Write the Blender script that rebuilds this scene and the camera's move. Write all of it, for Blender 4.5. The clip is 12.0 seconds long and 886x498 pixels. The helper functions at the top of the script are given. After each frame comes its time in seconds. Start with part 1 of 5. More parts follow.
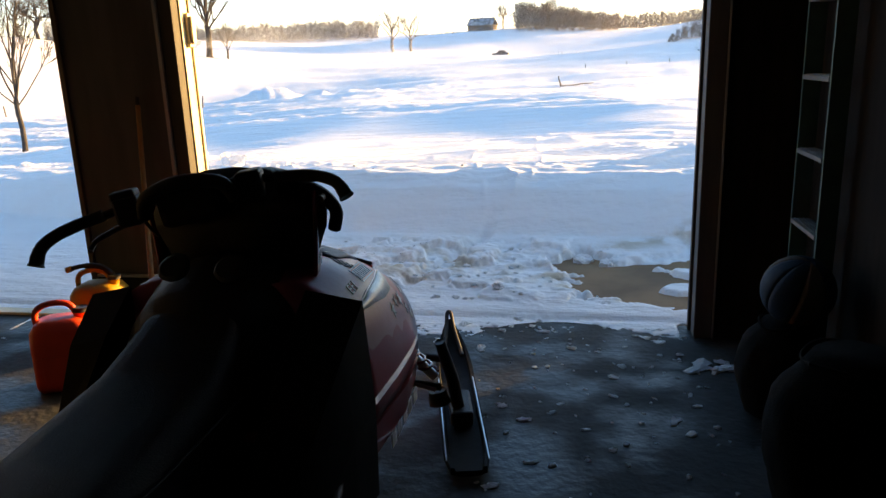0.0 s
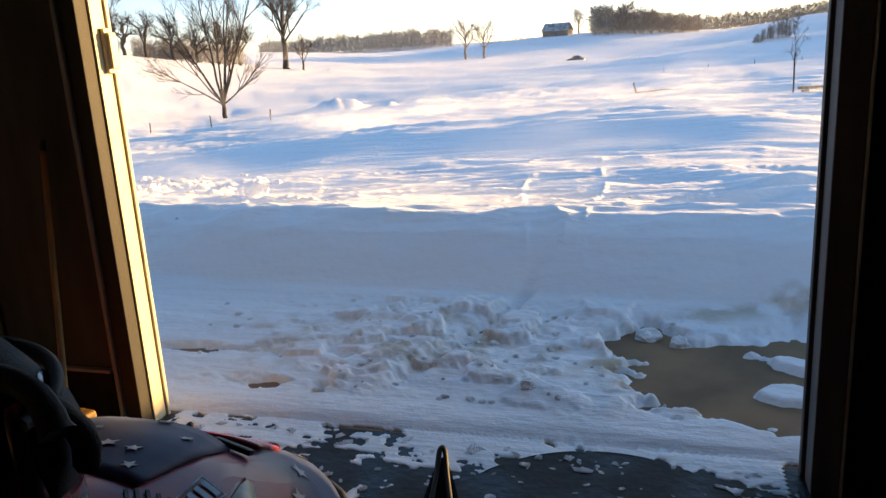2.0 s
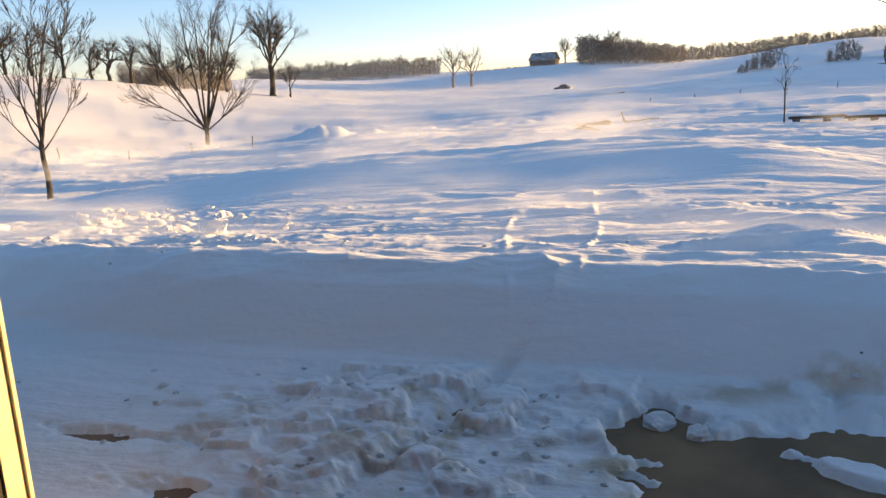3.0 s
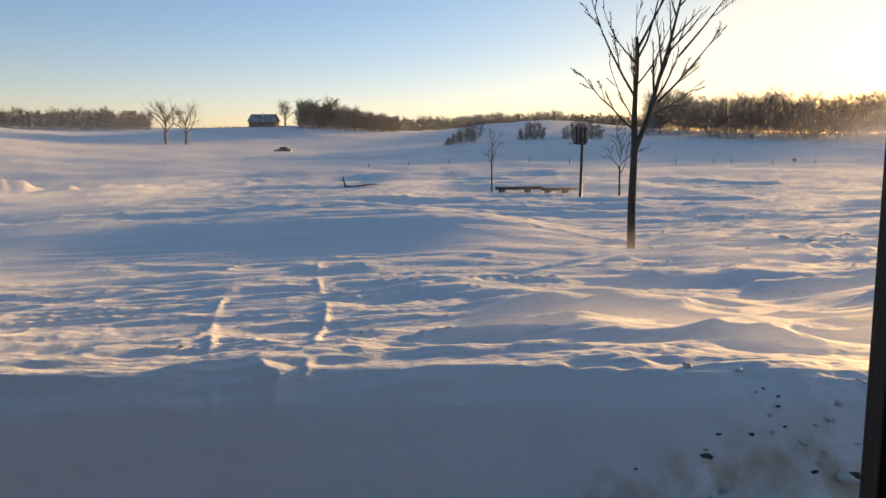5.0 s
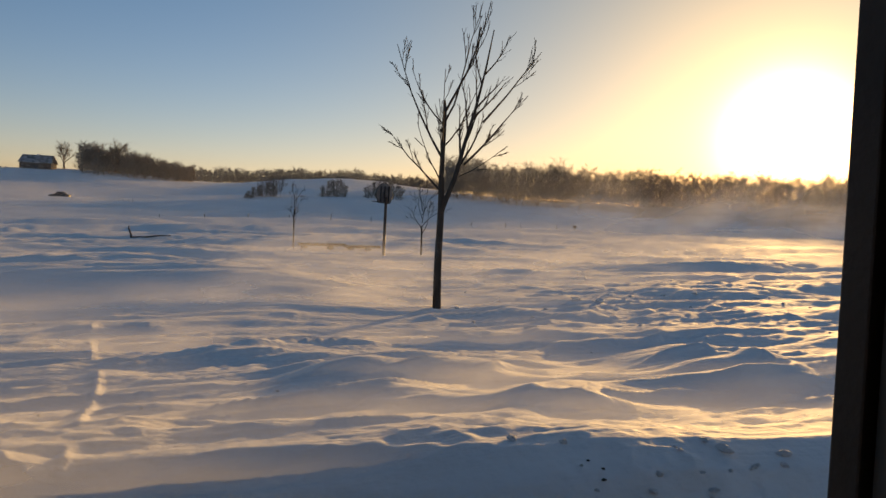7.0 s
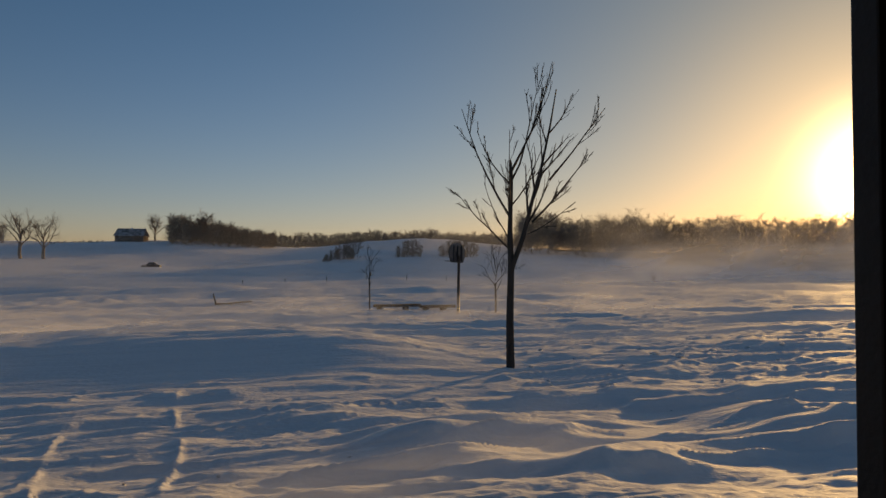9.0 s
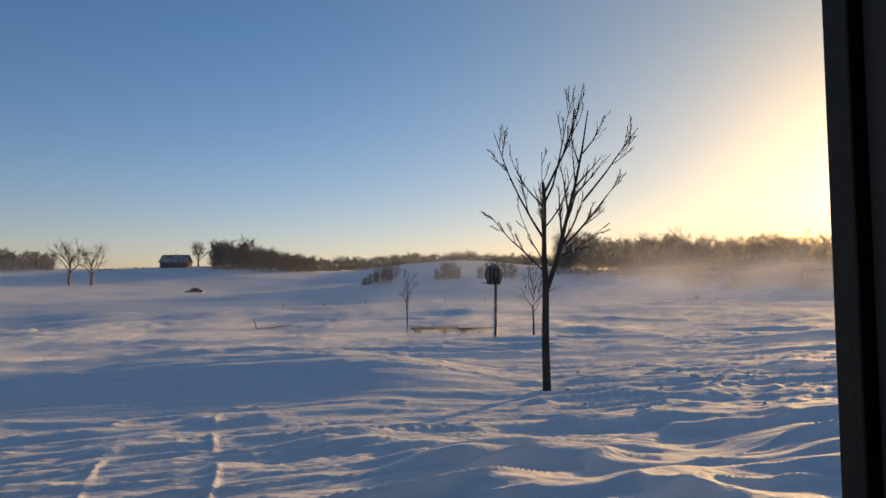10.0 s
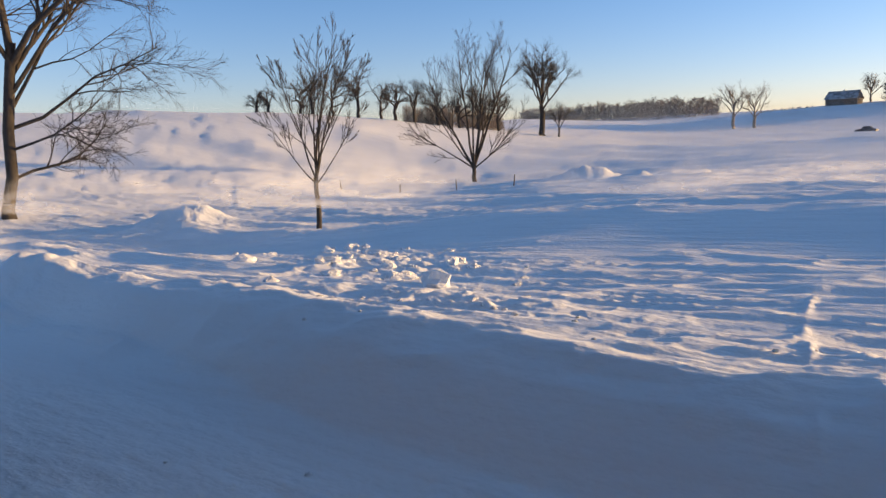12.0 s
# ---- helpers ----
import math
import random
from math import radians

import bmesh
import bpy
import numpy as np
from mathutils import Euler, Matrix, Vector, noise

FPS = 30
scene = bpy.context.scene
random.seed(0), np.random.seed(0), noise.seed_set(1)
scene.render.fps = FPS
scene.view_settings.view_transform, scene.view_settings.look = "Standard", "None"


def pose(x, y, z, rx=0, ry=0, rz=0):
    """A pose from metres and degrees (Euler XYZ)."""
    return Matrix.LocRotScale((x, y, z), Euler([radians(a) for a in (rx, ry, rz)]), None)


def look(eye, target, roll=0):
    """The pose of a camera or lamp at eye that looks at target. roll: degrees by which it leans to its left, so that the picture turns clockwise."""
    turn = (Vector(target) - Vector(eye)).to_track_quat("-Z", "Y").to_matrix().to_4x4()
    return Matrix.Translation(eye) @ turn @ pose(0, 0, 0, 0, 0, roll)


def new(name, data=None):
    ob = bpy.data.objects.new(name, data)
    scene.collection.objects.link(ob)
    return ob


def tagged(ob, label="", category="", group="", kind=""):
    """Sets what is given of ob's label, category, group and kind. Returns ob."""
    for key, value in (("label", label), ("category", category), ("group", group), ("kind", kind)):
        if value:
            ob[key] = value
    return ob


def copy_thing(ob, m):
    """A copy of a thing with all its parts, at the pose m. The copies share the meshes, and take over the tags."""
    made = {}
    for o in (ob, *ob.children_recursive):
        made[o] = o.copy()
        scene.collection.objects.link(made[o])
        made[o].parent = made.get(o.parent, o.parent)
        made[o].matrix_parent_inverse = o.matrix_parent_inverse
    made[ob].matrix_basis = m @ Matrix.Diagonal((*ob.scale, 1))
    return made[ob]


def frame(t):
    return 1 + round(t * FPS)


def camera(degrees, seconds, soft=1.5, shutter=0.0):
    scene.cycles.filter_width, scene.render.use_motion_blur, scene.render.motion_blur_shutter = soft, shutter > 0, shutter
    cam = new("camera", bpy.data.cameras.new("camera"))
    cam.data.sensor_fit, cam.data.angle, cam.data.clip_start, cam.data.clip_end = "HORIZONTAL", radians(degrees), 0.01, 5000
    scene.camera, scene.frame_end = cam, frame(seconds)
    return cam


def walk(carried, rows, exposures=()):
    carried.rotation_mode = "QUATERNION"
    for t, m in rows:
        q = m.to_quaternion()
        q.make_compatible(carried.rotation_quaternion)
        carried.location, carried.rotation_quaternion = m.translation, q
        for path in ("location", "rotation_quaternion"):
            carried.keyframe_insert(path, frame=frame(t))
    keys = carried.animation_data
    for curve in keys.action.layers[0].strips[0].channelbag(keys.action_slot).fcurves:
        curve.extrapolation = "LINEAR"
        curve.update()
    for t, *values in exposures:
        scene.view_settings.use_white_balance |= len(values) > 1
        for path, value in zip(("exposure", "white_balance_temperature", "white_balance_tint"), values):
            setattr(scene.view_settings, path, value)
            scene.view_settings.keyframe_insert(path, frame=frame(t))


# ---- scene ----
cam = camera(62.3, 12.0)
PATH = [
    (0, (0.817, 0.235, 1.596), (0.45, 2.137, 1.099), -2.1),
    (0.5, (0.945, 0.58, 1.637), (0.472, 2.462, 1.15), -2.2),
    (1, (0.906, 0.83, 1.611), (0.399, 2.708, 1.143), -0.9),
    (1.5, (0.857, 1.152, 1.661), (0.372, 3.034, 1.189), -1.3),
    (2, (0.896, 1.614, 1.653), (0.332, 3.474, 1.183), -3.3),
    (2.5, (0.809, 1.998, 1.645), (0.168, 3.839, 1.199), -2.9),
    (3, (0.772, 2.479, 1.636), (0.24, 4.364, 1.235), -2.9),
    (3.2, (0.783, 2.672, 1.625), (0.336, 4.59, 1.277), -2.6),
    (4.8, (0.694, 3.437, 1.62), (0.795, 5.417, 1.355), -0.6),
    (5, (0.67, 3.51, 1.632), (0.881, 5.482, 1.377), -0.1),
    (5.5, (0.635, 3.607, 1.626), (1.0, 5.561, 1.405), 0.8),
    (6, (0.597, 3.65, 1.63), (1.039, 5.591, 1.44), 0.8),
    (6.5, (0.642, 3.762, 1.62), (1.254, 5.66, 1.471), 1.4),
    (6.7, (0.67, 3.84, 1.608), (1.365, 5.712, 1.48), 1.7),
    (8.3, (0.702, 3.983, 1.608), (1.476, 5.825, 1.672), 2.5),
    (8.5, (0.719, 3.932, 1.616), (1.4, 5.811, 1.675), 1.9),
    (9, (0.737, 3.83, 1.65), (1.274, 5.755, 1.712), 0.2),
    (9.5, (0.778, 3.775, 1.665), (1.261, 5.712, 1.787), -0.6),
    (10, (0.79, 3.775, 1.665), (1.225, 5.723, 1.787), -0.5),
    (10.5, (0.807, 3.818, 1.652), (1.181, 5.781, 1.731), -0.3),
    (11, (0.815, 3.85, 1.64), (0.876, 5.849, 1.656), -0.6),
    (11.5, (0.66, 3.79, 1.64), (0.047, 5.688, 1.494), -0.3),
    (12, (0.376, 3.84, 1.612), (-0.788, 5.444, 1.345), -2.0),
]

# Slight changes of the phone's exposure and white balance on the way.
EXPOSURES = [
    (0, 3.25, 12200, 22),
    (1, 3.05, 11600, 22),
    (2.5, 2.5, 10200, 22),
    (3.2, 2.15, 10200, 23),
    (4.8, 1.6, 11700, 25),
    (6.5, 1.1, 12200, 25),
    (8.3, 0.25, 13000, 23),
    (8.6, 0.2, 12600, 23),
    (9.0, 0.25, 11400, 23),
    (9.5, 0.9, 10400, 24),
    (10.5, 0.95, 9700, 25),
    (11.2, 0.9, 9200, 25),
    (12, 1.65, 8600, 24),
]
walk(cam, [(t, look(eye, target, roll)) for t, eye, target, roll in PATH], EXPOSURES)


# ---- light ----
SUN_AZ, SUN_EL = 46.6, 6.4          # degrees right of straight ahead, degrees up
world = bpy.data.worlds.new("winter_sky")
scene.world = world
world.use_nodes = True
wn = world.node_tree
sky = wn.nodes.new("ShaderNodeTexSky")
sky.sky_type, sky.sun_disc = "NISHITA", False
sky.sun_elevation, sky.sun_rotation = radians(SUN_EL), radians(SUN_AZ)
sky.altitude, sky.air_density, sky.dust_density, sky.ozone_density = 250, 1.0, 0.3, 3.6
rich = wn.nodes.new("ShaderNodeHueSaturation")
rich.inputs["Saturation"].default_value = 1.1
wn.links.new(sky.outputs[0], rich.inputs["Color"])
TO_SUN = Vector((math.sin(radians(SUN_AZ)) * math.cos(radians(SUN_EL)), math.cos(radians(SUN_AZ)) * math.cos(radians(SUN_EL)), math.sin(radians(SUN_EL))))
# ice haze: a bright aureole round the sun; peach at the horizon, deep blue above it, paler overhead
way = wn.nodes.new("ShaderNodeTexCoord")
near_sun = wn.nodes.new("ShaderNodeVectorMath")
near_sun.operation, near_sun.inputs[1].default_value = "DOT_PRODUCT", TO_SUN
wn.links.new(way.outputs["Generated"], near_sun.inputs[0])
clip = wn.nodes.new("ShaderNodeMath")
clip.operation, clip.inputs[1].default_value = "MAXIMUM", 0.0
wn.links.new(near_sun.outputs["Value"], clip.inputs[0])
height = wn.nodes.new("ShaderNodeSeparateXYZ")
wn.links.new(way.outputs["Generated"], height.inputs[0])
rise = wn.nodes.new("ShaderNodeValToRGB")
rise.color_ramp.elements[0].position, rise.color_ramp.elements[0].color = 0.0, (0.98, 0.82, 1.03, 1)
rise.color_ramp.elements[1].position, rise.color_ramp.elements[1].color = 0.34, (0.61, 0.78, 0.94, 1)
rise.color_ramp.elements.new(0.85).color = (0.94, 0.77, 0.72, 1)
wn.links.new(height.outputs["Z"], rise.inputs[0])
tinted = wn.nodes.new("ShaderNodeMix")
tinted.data_type, tinted.blend_type = "RGBA", "MULTIPLY"
tinted.inputs["Factor"].default_value = 1.0
wn.links.new(rich.outputs[0], tinted.inputs["A"])
wn.links.new(rise.outputs[0], tinted.inputs["B"])
warm = wn.nodes.new("ShaderNodeMath")
warm.operation, warm.inputs[1].default_value = "POWER", 7.0
wn.links.new(clip.outputs[0], warm.inputs[0])
golden = wn.nodes.new("ShaderNodeMix")
golden.data_type, golden.blend_type = "RGBA", "MULTIPLY"
golden.inputs["B"].default_value = (0.95, 0.83, 0.58, 1)
wn.links.new(warm.outputs[0], golden.inputs["Factor"])
wn.links.new(tinted.outputs["Result"], golden.inputs["A"])
total = golden.outputs["Result"]
for power, colour in ((640.0, (60.0, 47.0, 27.0)), (60.0, (3.0, 2.1, 0.8)), (10.0, (0.9, 0.65, 0.34))):
    falloff = wn.nodes.new("ShaderNodeMath")
    falloff.operation, falloff.inputs[1].default_value = "POWER", power
    wn.links.new(clip.outputs[0], falloff.inputs[0])
    ring = wn.nodes.new("ShaderNodeVectorMath")
    ring.operation, ring.inputs[0].default_value = "SCALE", colour
    wn.links.new(falloff.outputs[0], ring.inputs["Scale"])
    more = wn.nodes.new("ShaderNodeVectorMath")
    more.operation = "ADD"
    wn.links.new(total, more.inputs[0])
    wn.links.new(ring.outputs[0], more.inputs[1])
    total = more.outputs[0]
wn.links.new(total, wn.nodes["Background"].inputs[0])
wn.nodes["Background"].inputs[1].default_value = 0.115
sun = new("sun", bpy.data.lights.new("sun", "SUN"))
sun.data.energy, sun.data.angle, sun.data.color = 2.1, radians(2.0), (1.0, 0.76, 0.38)
sun.matrix_world = look(TO_SUN * 50, (0, 0, 0))


# ---- materials ----
def material(name, base, rough=0.6, metal=0.0, dark=None, scale=8.0, bump=0.2, grain=90.0, spec=0.5, stretch=(1, 1, 1), sheen=0.0, coat=0.0, wet=0.0):
    """A surface with patches at one scale and grain at another, both in metres."""
    m = bpy.data.materials.new(name)
    m.use_nodes = True
    nt = m.node_tree
    p = nt.nodes["Principled BSDF"]
    co = nt.nodes.new("ShaderNodeTexCoord")
    mp = nt.nodes.new("ShaderNodeMapping")
    mp.inputs["Scale"].default_value = stretch
    nt.links.new(co.outputs["Object"], mp.inputs[0])
    big, fine = nt.nodes.new("ShaderNodeTexNoise"), nt.nodes.new("ShaderNodeTexNoise")
    big.inputs["Scale"].default_value, big.inputs["Detail"].default_value = scale, 5
    fine.inputs["Scale"].default_value, fine.inputs["Detail"].default_value = grain, 3
    for n in (big, fine):
        nt.links.new(mp.outputs[0], n.inputs["Vector"])
    ramp = nt.nodes.new("ShaderNodeValToRGB")
    ramp.color_ramp.elements[0].position, ramp.color_ramp.elements[1].position = 0.35, 0.65
    ramp.color_ramp.elements[0].color = (*(dark or [c * 0.7 for c in base]), 1)
    ramp.color_ramp.elements[1].color = (*base, 1)
    nt.links.new(big.outputs["Fac"], ramp.inputs[0])
    nt.links.new(ramp.outputs[0], p.inputs["Base Color"])
    p.inputs["Roughness"].default_value, p.inputs["Metallic"].default_value = rough, metal
    p.inputs["Specular IOR Level"].default_value = spec
    if wet:
        pool = nt.nodes.new("ShaderNodeMapRange")
        pool.inputs["From Min"].default_value, pool.inputs["From Max"].default_value = 0.40, 0.58
        pool.inputs["To Min"].default_value, pool.inputs["To Max"].default_value = wet, rough
        nt.links.new(big.outputs["Fac"], pool.inputs["Value"])
        nt.links.new(pool.outputs[0], p.inputs["Roughness"])
    p.inputs["Coat Weight"].default_value = coat
    p.inputs["Sheen Weight"].default_value = sheen
    bp = nt.nodes.new("ShaderNodeBump")
    bp.inputs["Strength"].default_value, bp.inputs["Distance"].default_value = bump, 0.01
    nt.links.new(fine.outputs["Fac"], bp.inputs["Height"])
    nt.links.new(bp.outputs[0], p.inputs["Normal"])
    return m


def snow_material(name, sandy=False, grainy=0.55):
    """Wind-packed snow: faint colour patches, ripples along the wind and a sugary grain; where sandy, tan grit in blotches."""
    m = bpy.data.materials.new(name)
    m.use_nodes = True
    nt = m.node_tree
    p = nt.nodes["Principled BSDF"]
    co = nt.nodes.new("ShaderNodeTexCoord")
    mp = nt.nodes.new("ShaderNodeMapping")
    mp.inputs["Scale"].default_value = (0.35, 1.6, 1.0)
    mp.inputs["Rotation"].default_value = (0, 0, radians(8))
    nt.links.new(co.outputs["Object"], mp.inputs[0])
    ripple, grain, patch = (nt.nodes.new("ShaderNodeTexNoise") for _ in range(3))
    ripple.inputs["Scale"].default_value, ripple.inputs["Detail"].default_value = 3.0, 8
    grain.inputs["Scale"].default_value, grain.inputs["Detail"].default_value = 14.0, 9
    patch.inputs["Scale"].default_value, patch.inputs["Detail"].default_value = 0.8, 4
    nt.links.new(mp.outputs[0], ripple.inputs["Vector"])
    nt.links.new(co.outputs["Object"], grain.inputs["Vector"])
    nt.links.new(mp.outputs[0], patch.inputs["Vector"])
    ramp = nt.nodes.new("ShaderNodeValToRGB")
    ramp.color_ramp.elements[0].position, ramp.color_ramp.elements[1].position = 0.3, 0.7
    ramp.color_ramp.elements[0].color, ramp.color_ramp.elements[1].color = (0.82, 0.83, 0.85, 1), (0.89, 0.89, 0.90, 1)
    nt.links.new(patch.outputs["Fac"], ramp.inputs[0])
    colour = ramp.outputs[0]
    if sandy:
        at = nt.nodes.new("ShaderNodeAttribute")
        at.attribute_name = "grit"
        grit = nt.nodes.new("ShaderNodeTexNoise")
        grit.inputs["Scale"].default_value, grit.inputs["Detail"].default_value = 5.0, 8
        nt.links.new(co.outputs["Object"], grit.inputs["Vector"])
        edge = nt.nodes.new("ShaderNodeValToRGB")
        edge.color_ramp.elements[0].position, edge.color_ramp.elements[1].position = 0.46, 0.62
        nt.links.new(grit.outputs["Fac"], edge.inputs[0])
        mul = nt.nodes.new("ShaderNodeMath")
        mul.operation = "MULTIPLY"
        nt.links.new(edge.outputs[0], mul.inputs[0])
        nt.links.new(at.outputs["Fac"], mul.inputs[1])
        mix = nt.nodes.new("ShaderNodeMix")
        mix.data_type = "RGBA"
        mix.inputs["B"].default_value = (0.58, 0.46, 0.35, 1)
        nt.links.new(mul.outputs[0], mix.inputs["Factor"])
        nt.links.new(colour, mix.inputs["A"])
        colour = mix.outputs["Result"]
    nt.links.new(colour, p.inputs["Base Color"])
    p.inputs["Roughness"].default_value = 0.74
    p.inputs["Specular IOR Level"].default_value = 0.4
    b1, b2 = nt.nodes.new("ShaderNodeBump"), nt.nodes.new("ShaderNodeBump")
    b1.inputs["Strength"].default_value, b1.inputs["Distance"].default_value = 0.7, 0.06
    b2.inputs["Strength"].default_value, b2.inputs["Distance"].default_value = grainy, 0.02
    nt.links.new(ripple.outputs["Fac"], b1.inputs["Height"])
    nt.links.new(grain.outputs["Fac"], b2.inputs["Height"])
    nt.links.new(b1.outputs[0], b2.inputs["Normal"])
    nt.links.new(b2.outputs[0], p.inputs["Normal"])
    return m


SNOW = snow_material("wind_packed_snow", sandy=True)
CHUNK = snow_material("snow_lump", grainy=0.2)
APRON = material("bare_brown_concrete", (0.36, 0.185, 0.095), 0.85, dark=(0.22, 0.115, 0.06), scale=2.5, grain=120)
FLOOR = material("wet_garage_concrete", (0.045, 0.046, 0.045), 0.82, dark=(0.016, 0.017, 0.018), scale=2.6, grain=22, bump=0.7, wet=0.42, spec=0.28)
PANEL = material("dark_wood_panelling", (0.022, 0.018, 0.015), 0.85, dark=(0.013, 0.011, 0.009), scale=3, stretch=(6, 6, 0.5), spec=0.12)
PIER = material("dusty_grey_brown_panel", (0.085, 0.088, 0.09), 0.85, dark=(0.06, 0.061, 0.06), scale=2.2, stretch=(4, 4, 0.6), spec=0.15)
GREYBOARD = material("grey_painted_board", (0.34, 0.35, 0.35), 0.6, scale=2)
DRYWALL = material("dusty_wallboard", (0.22, 0.22, 0.22), 0.85, scale=1.5)
TRIM = material("cream_painted_trim", (0.80, 0.70, 0.50), 0.5, dark=(0.70, 0.58, 0.40), scale=4)
BROWN = material("brown_weather_strip", (0.06, 0.034, 0.022), 0.6, scale=6)
JAMB = material("dull_grey_brown_board", (0.13, 0.125, 0.12), 0.7, dark=(0.09, 0.086, 0.082), scale=3, stretch=(5, 5, 0.5))
DARKSEAL = material("black_rubber_seal", (0.018, 0.015, 0.013), 0.7, scale=8)
METAL = material("galvanised_steel", (0.55, 0.55, 0.55), 0.35, 0.9, scale=9)
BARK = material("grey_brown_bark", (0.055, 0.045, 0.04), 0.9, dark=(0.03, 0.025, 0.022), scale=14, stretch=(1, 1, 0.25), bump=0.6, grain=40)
# far stems and twigs: paler than the near bark, distance haze put into the colour
BARK_HAZED = material("haze_paled_twigs", (0.27, 0.215, 0.175), 0.95, dark=(0.18, 0.145, 0.12), scale=0.2)
SOIL = material("frozen_dark_earth", (0.14, 0.095, 0.065), 0.95, dark=(0.07, 0.05, 0.036), scale=20, grain=140, bump=0.5)
OLDWOOD = material("weathered_plank", (0.13, 0.10, 0.075), 0.85, dark=(0.07, 0.055, 0.045), scale=6, stretch=(0.3, 4, 4))
TARRED = material("tarred_old_plank", (0.035, 0.028, 0.023), 0.85, dark=(0.02, 0.016, 0.014), scale=6, stretch=(0.3, 4, 4))
BLACKPIPE = material("dark_steel_pole", (0.05, 0.05, 0.055), 0.5, 0.4, scale=6)
BOARD = material("smoky_backboard", (0.12, 0.13, 0.15), 0.35, dark=(0.04, 0.04, 0.05), scale=5)


# ---- building blocks ----
def part(name, geometry, mat, parent=None, label="", smooth=False):
    """Links a bmesh, or (vertices, faces), as one mesh object under a thing."""
    me = bpy.data.meshes.new(name)
    if isinstance(geometry, tuple):
        me.from_pydata(*[list(g) for g in (geometry[0], [], geometry[1])])
    else:
        geometry.to_mesh(me)
        geometry.free()
    me.materials.append(mat)
    if smooth:
        me.shade_smooth()
    ob = new(name, me)
    if parent:
        ob.parent = parent
    if label:
        ob["label"] = label
    return ob


def thing(name, m, label, category, group="", kind=""):
    ob = new(name)
    ob.empty_display_size = 0.1
    ob.matrix_basis = m
    return tagged(ob, label, category, group, kind)


def box(x0, x1, y0, y1, z0, z1, bevel=0.0):
    bm = bmesh.new()
    bmesh.ops.create_cube(bm, size=1.0, matrix=Matrix.Translation(((x0 + x1) / 2, (y0 + y1) / 2, (z0 + z1) / 2)) @ Matrix.Diagonal((x1 - x0, y1 - y0, z1 - z0, 1)))
    if bevel:
        bmesh.ops.bevel(bm, geom=list(bm.edges), offset=bevel, segments=2, affect="EDGES", profile=0.5)
    return bm


def tube_raw(V, F, pts, rads, n=5, cap=True):
    """Adds a tapered tube along pts to the lists V and F."""
    pts = [Vector(p) for p in pts]
    start, ref = len(V), Vector((0.31, 0.17, 0.93))
    for i, p in enumerate(pts):
        d = (pts[min(i + 1, len(pts) - 1)] - pts[max(i - 1, 0)]).normalized()
        a = d.cross(ref)
        if a.length < 0.05:
            a = d.cross(Vector((1, 0, 0)))
        a.normalize()
        b = d.cross(a)
        for k in range(n):
            c, s = math.cos(2 * math.pi * k / n), math.sin(2 * math.pi * k / n)
            V.append(tuple(p + (a * c + b * s) * rads[i]))
    for i in range(len(pts) - 1):
        for k in range(n):
            q, w = start + i * n + k, start + i * n + (k + 1) % n
            F.append((q, w, w + n, q + n))
    if cap:
        F.append(tuple(start + k for k in range(n)))
        F.append(tuple(start + (len(pts) - 1) * n + k for k in reversed(range(n))))


def tube(pts, rads, n=10):
    V, F = [], []
    if isinstance(rads, (int, float)):
        rads = [rads] * len(pts)
    tube_raw(V, F, pts, rads, n)
    return V, F


def bend(pts, steps=6):
    """A smooth curve through pts."""
    pts = [Vector(p) for p in pts]
    out = []
    for i in range(len(pts) - 1):
        p0, p1, p2, p3 = pts[max(i - 1, 0)], pts[i], pts[i + 1], pts[min(i + 2, len(pts) - 1)]
        for k in range(steps):
            t = k / steps
            out.append(0.5 * (2 * p1 + (p2 - p0) * t + (2 * p0 - 5 * p1 + 4 * p2 - p3) * t * t + (3 * p1 - p0 - 3 * p2 + p3) * t ** 3))
    return out + [pts[-1]]


def loft(rings, close=True):
    """Skins closed rings of equal count into (vertices, faces)."""
    V, F, n = [], [], len(rings[0])
    for r in rings:
        V += [tuple(p) for p in r]
    for i in range(len(rings) - 1):
        for k in range(n):
            q, w = i * n + k, i * n + (k + 1) % n
            F.append((q, w, w + n, q + n))
    if close:
        F.append(tuple(reversed(range(n))))
        F.append(tuple((len(rings) - 1) * n + k for k in range(n)))
    return V, F


def lathe(profile, n=20):
    """A turned body from (radius, height) pairs."""
    return loft([[(r * math.cos(2 * math.pi * k / n), r * math.sin(2 * math.pi * k / n), z) for k in range(n)] for r, z in profile])


def lump(seed, rough=0.28, flat=0.7, detail=2):
    rng = random.Random(seed)
    bm = bmesh.new()
    bmesh.ops.create_icosphere(bm, subdivisions=detail, radius=1.0)
    o = Vector((rng.uniform(0, 50), rng.uniform(0, 50), rng.uniform(0, 50)))
    for v in bm.verts:
        d = v.co.normalized()
        v.co *= 1 + rough * noise.noise(d * 1.7 + o) * 2 + rough * 0.6 * noise.noise(d * 4.1 + o)
        v.co.z = max(v.co.z * flat, -0.45 * flat)
    return bm


# ---- the lie of the land ----
TABLE = np.random.RandomState(7).rand(256, 256)


def vnoise(x, y):
    xi, yi = np.floor(x).astype(int), np.floor(y).astype(int)
    fx, fy = x - xi, y - yi
    fx, fy = fx * fx * fx * (fx * (fx * 6 - 15) + 10), fy * fy * fy * (fy * (fy * 6 - 15) + 10)
    a, b = TABLE[xi % 256, yi % 256], TABLE[(xi + 1) % 256, yi % 256]
    c, d = TABLE[xi % 256, (yi + 1) % 256], TABLE[(xi + 1) % 256, (yi + 1) % 256]
    return (a * (1 - fx) + b * fx) * (1 - fy) + (c * (1 - fx) + d * fx) * fy


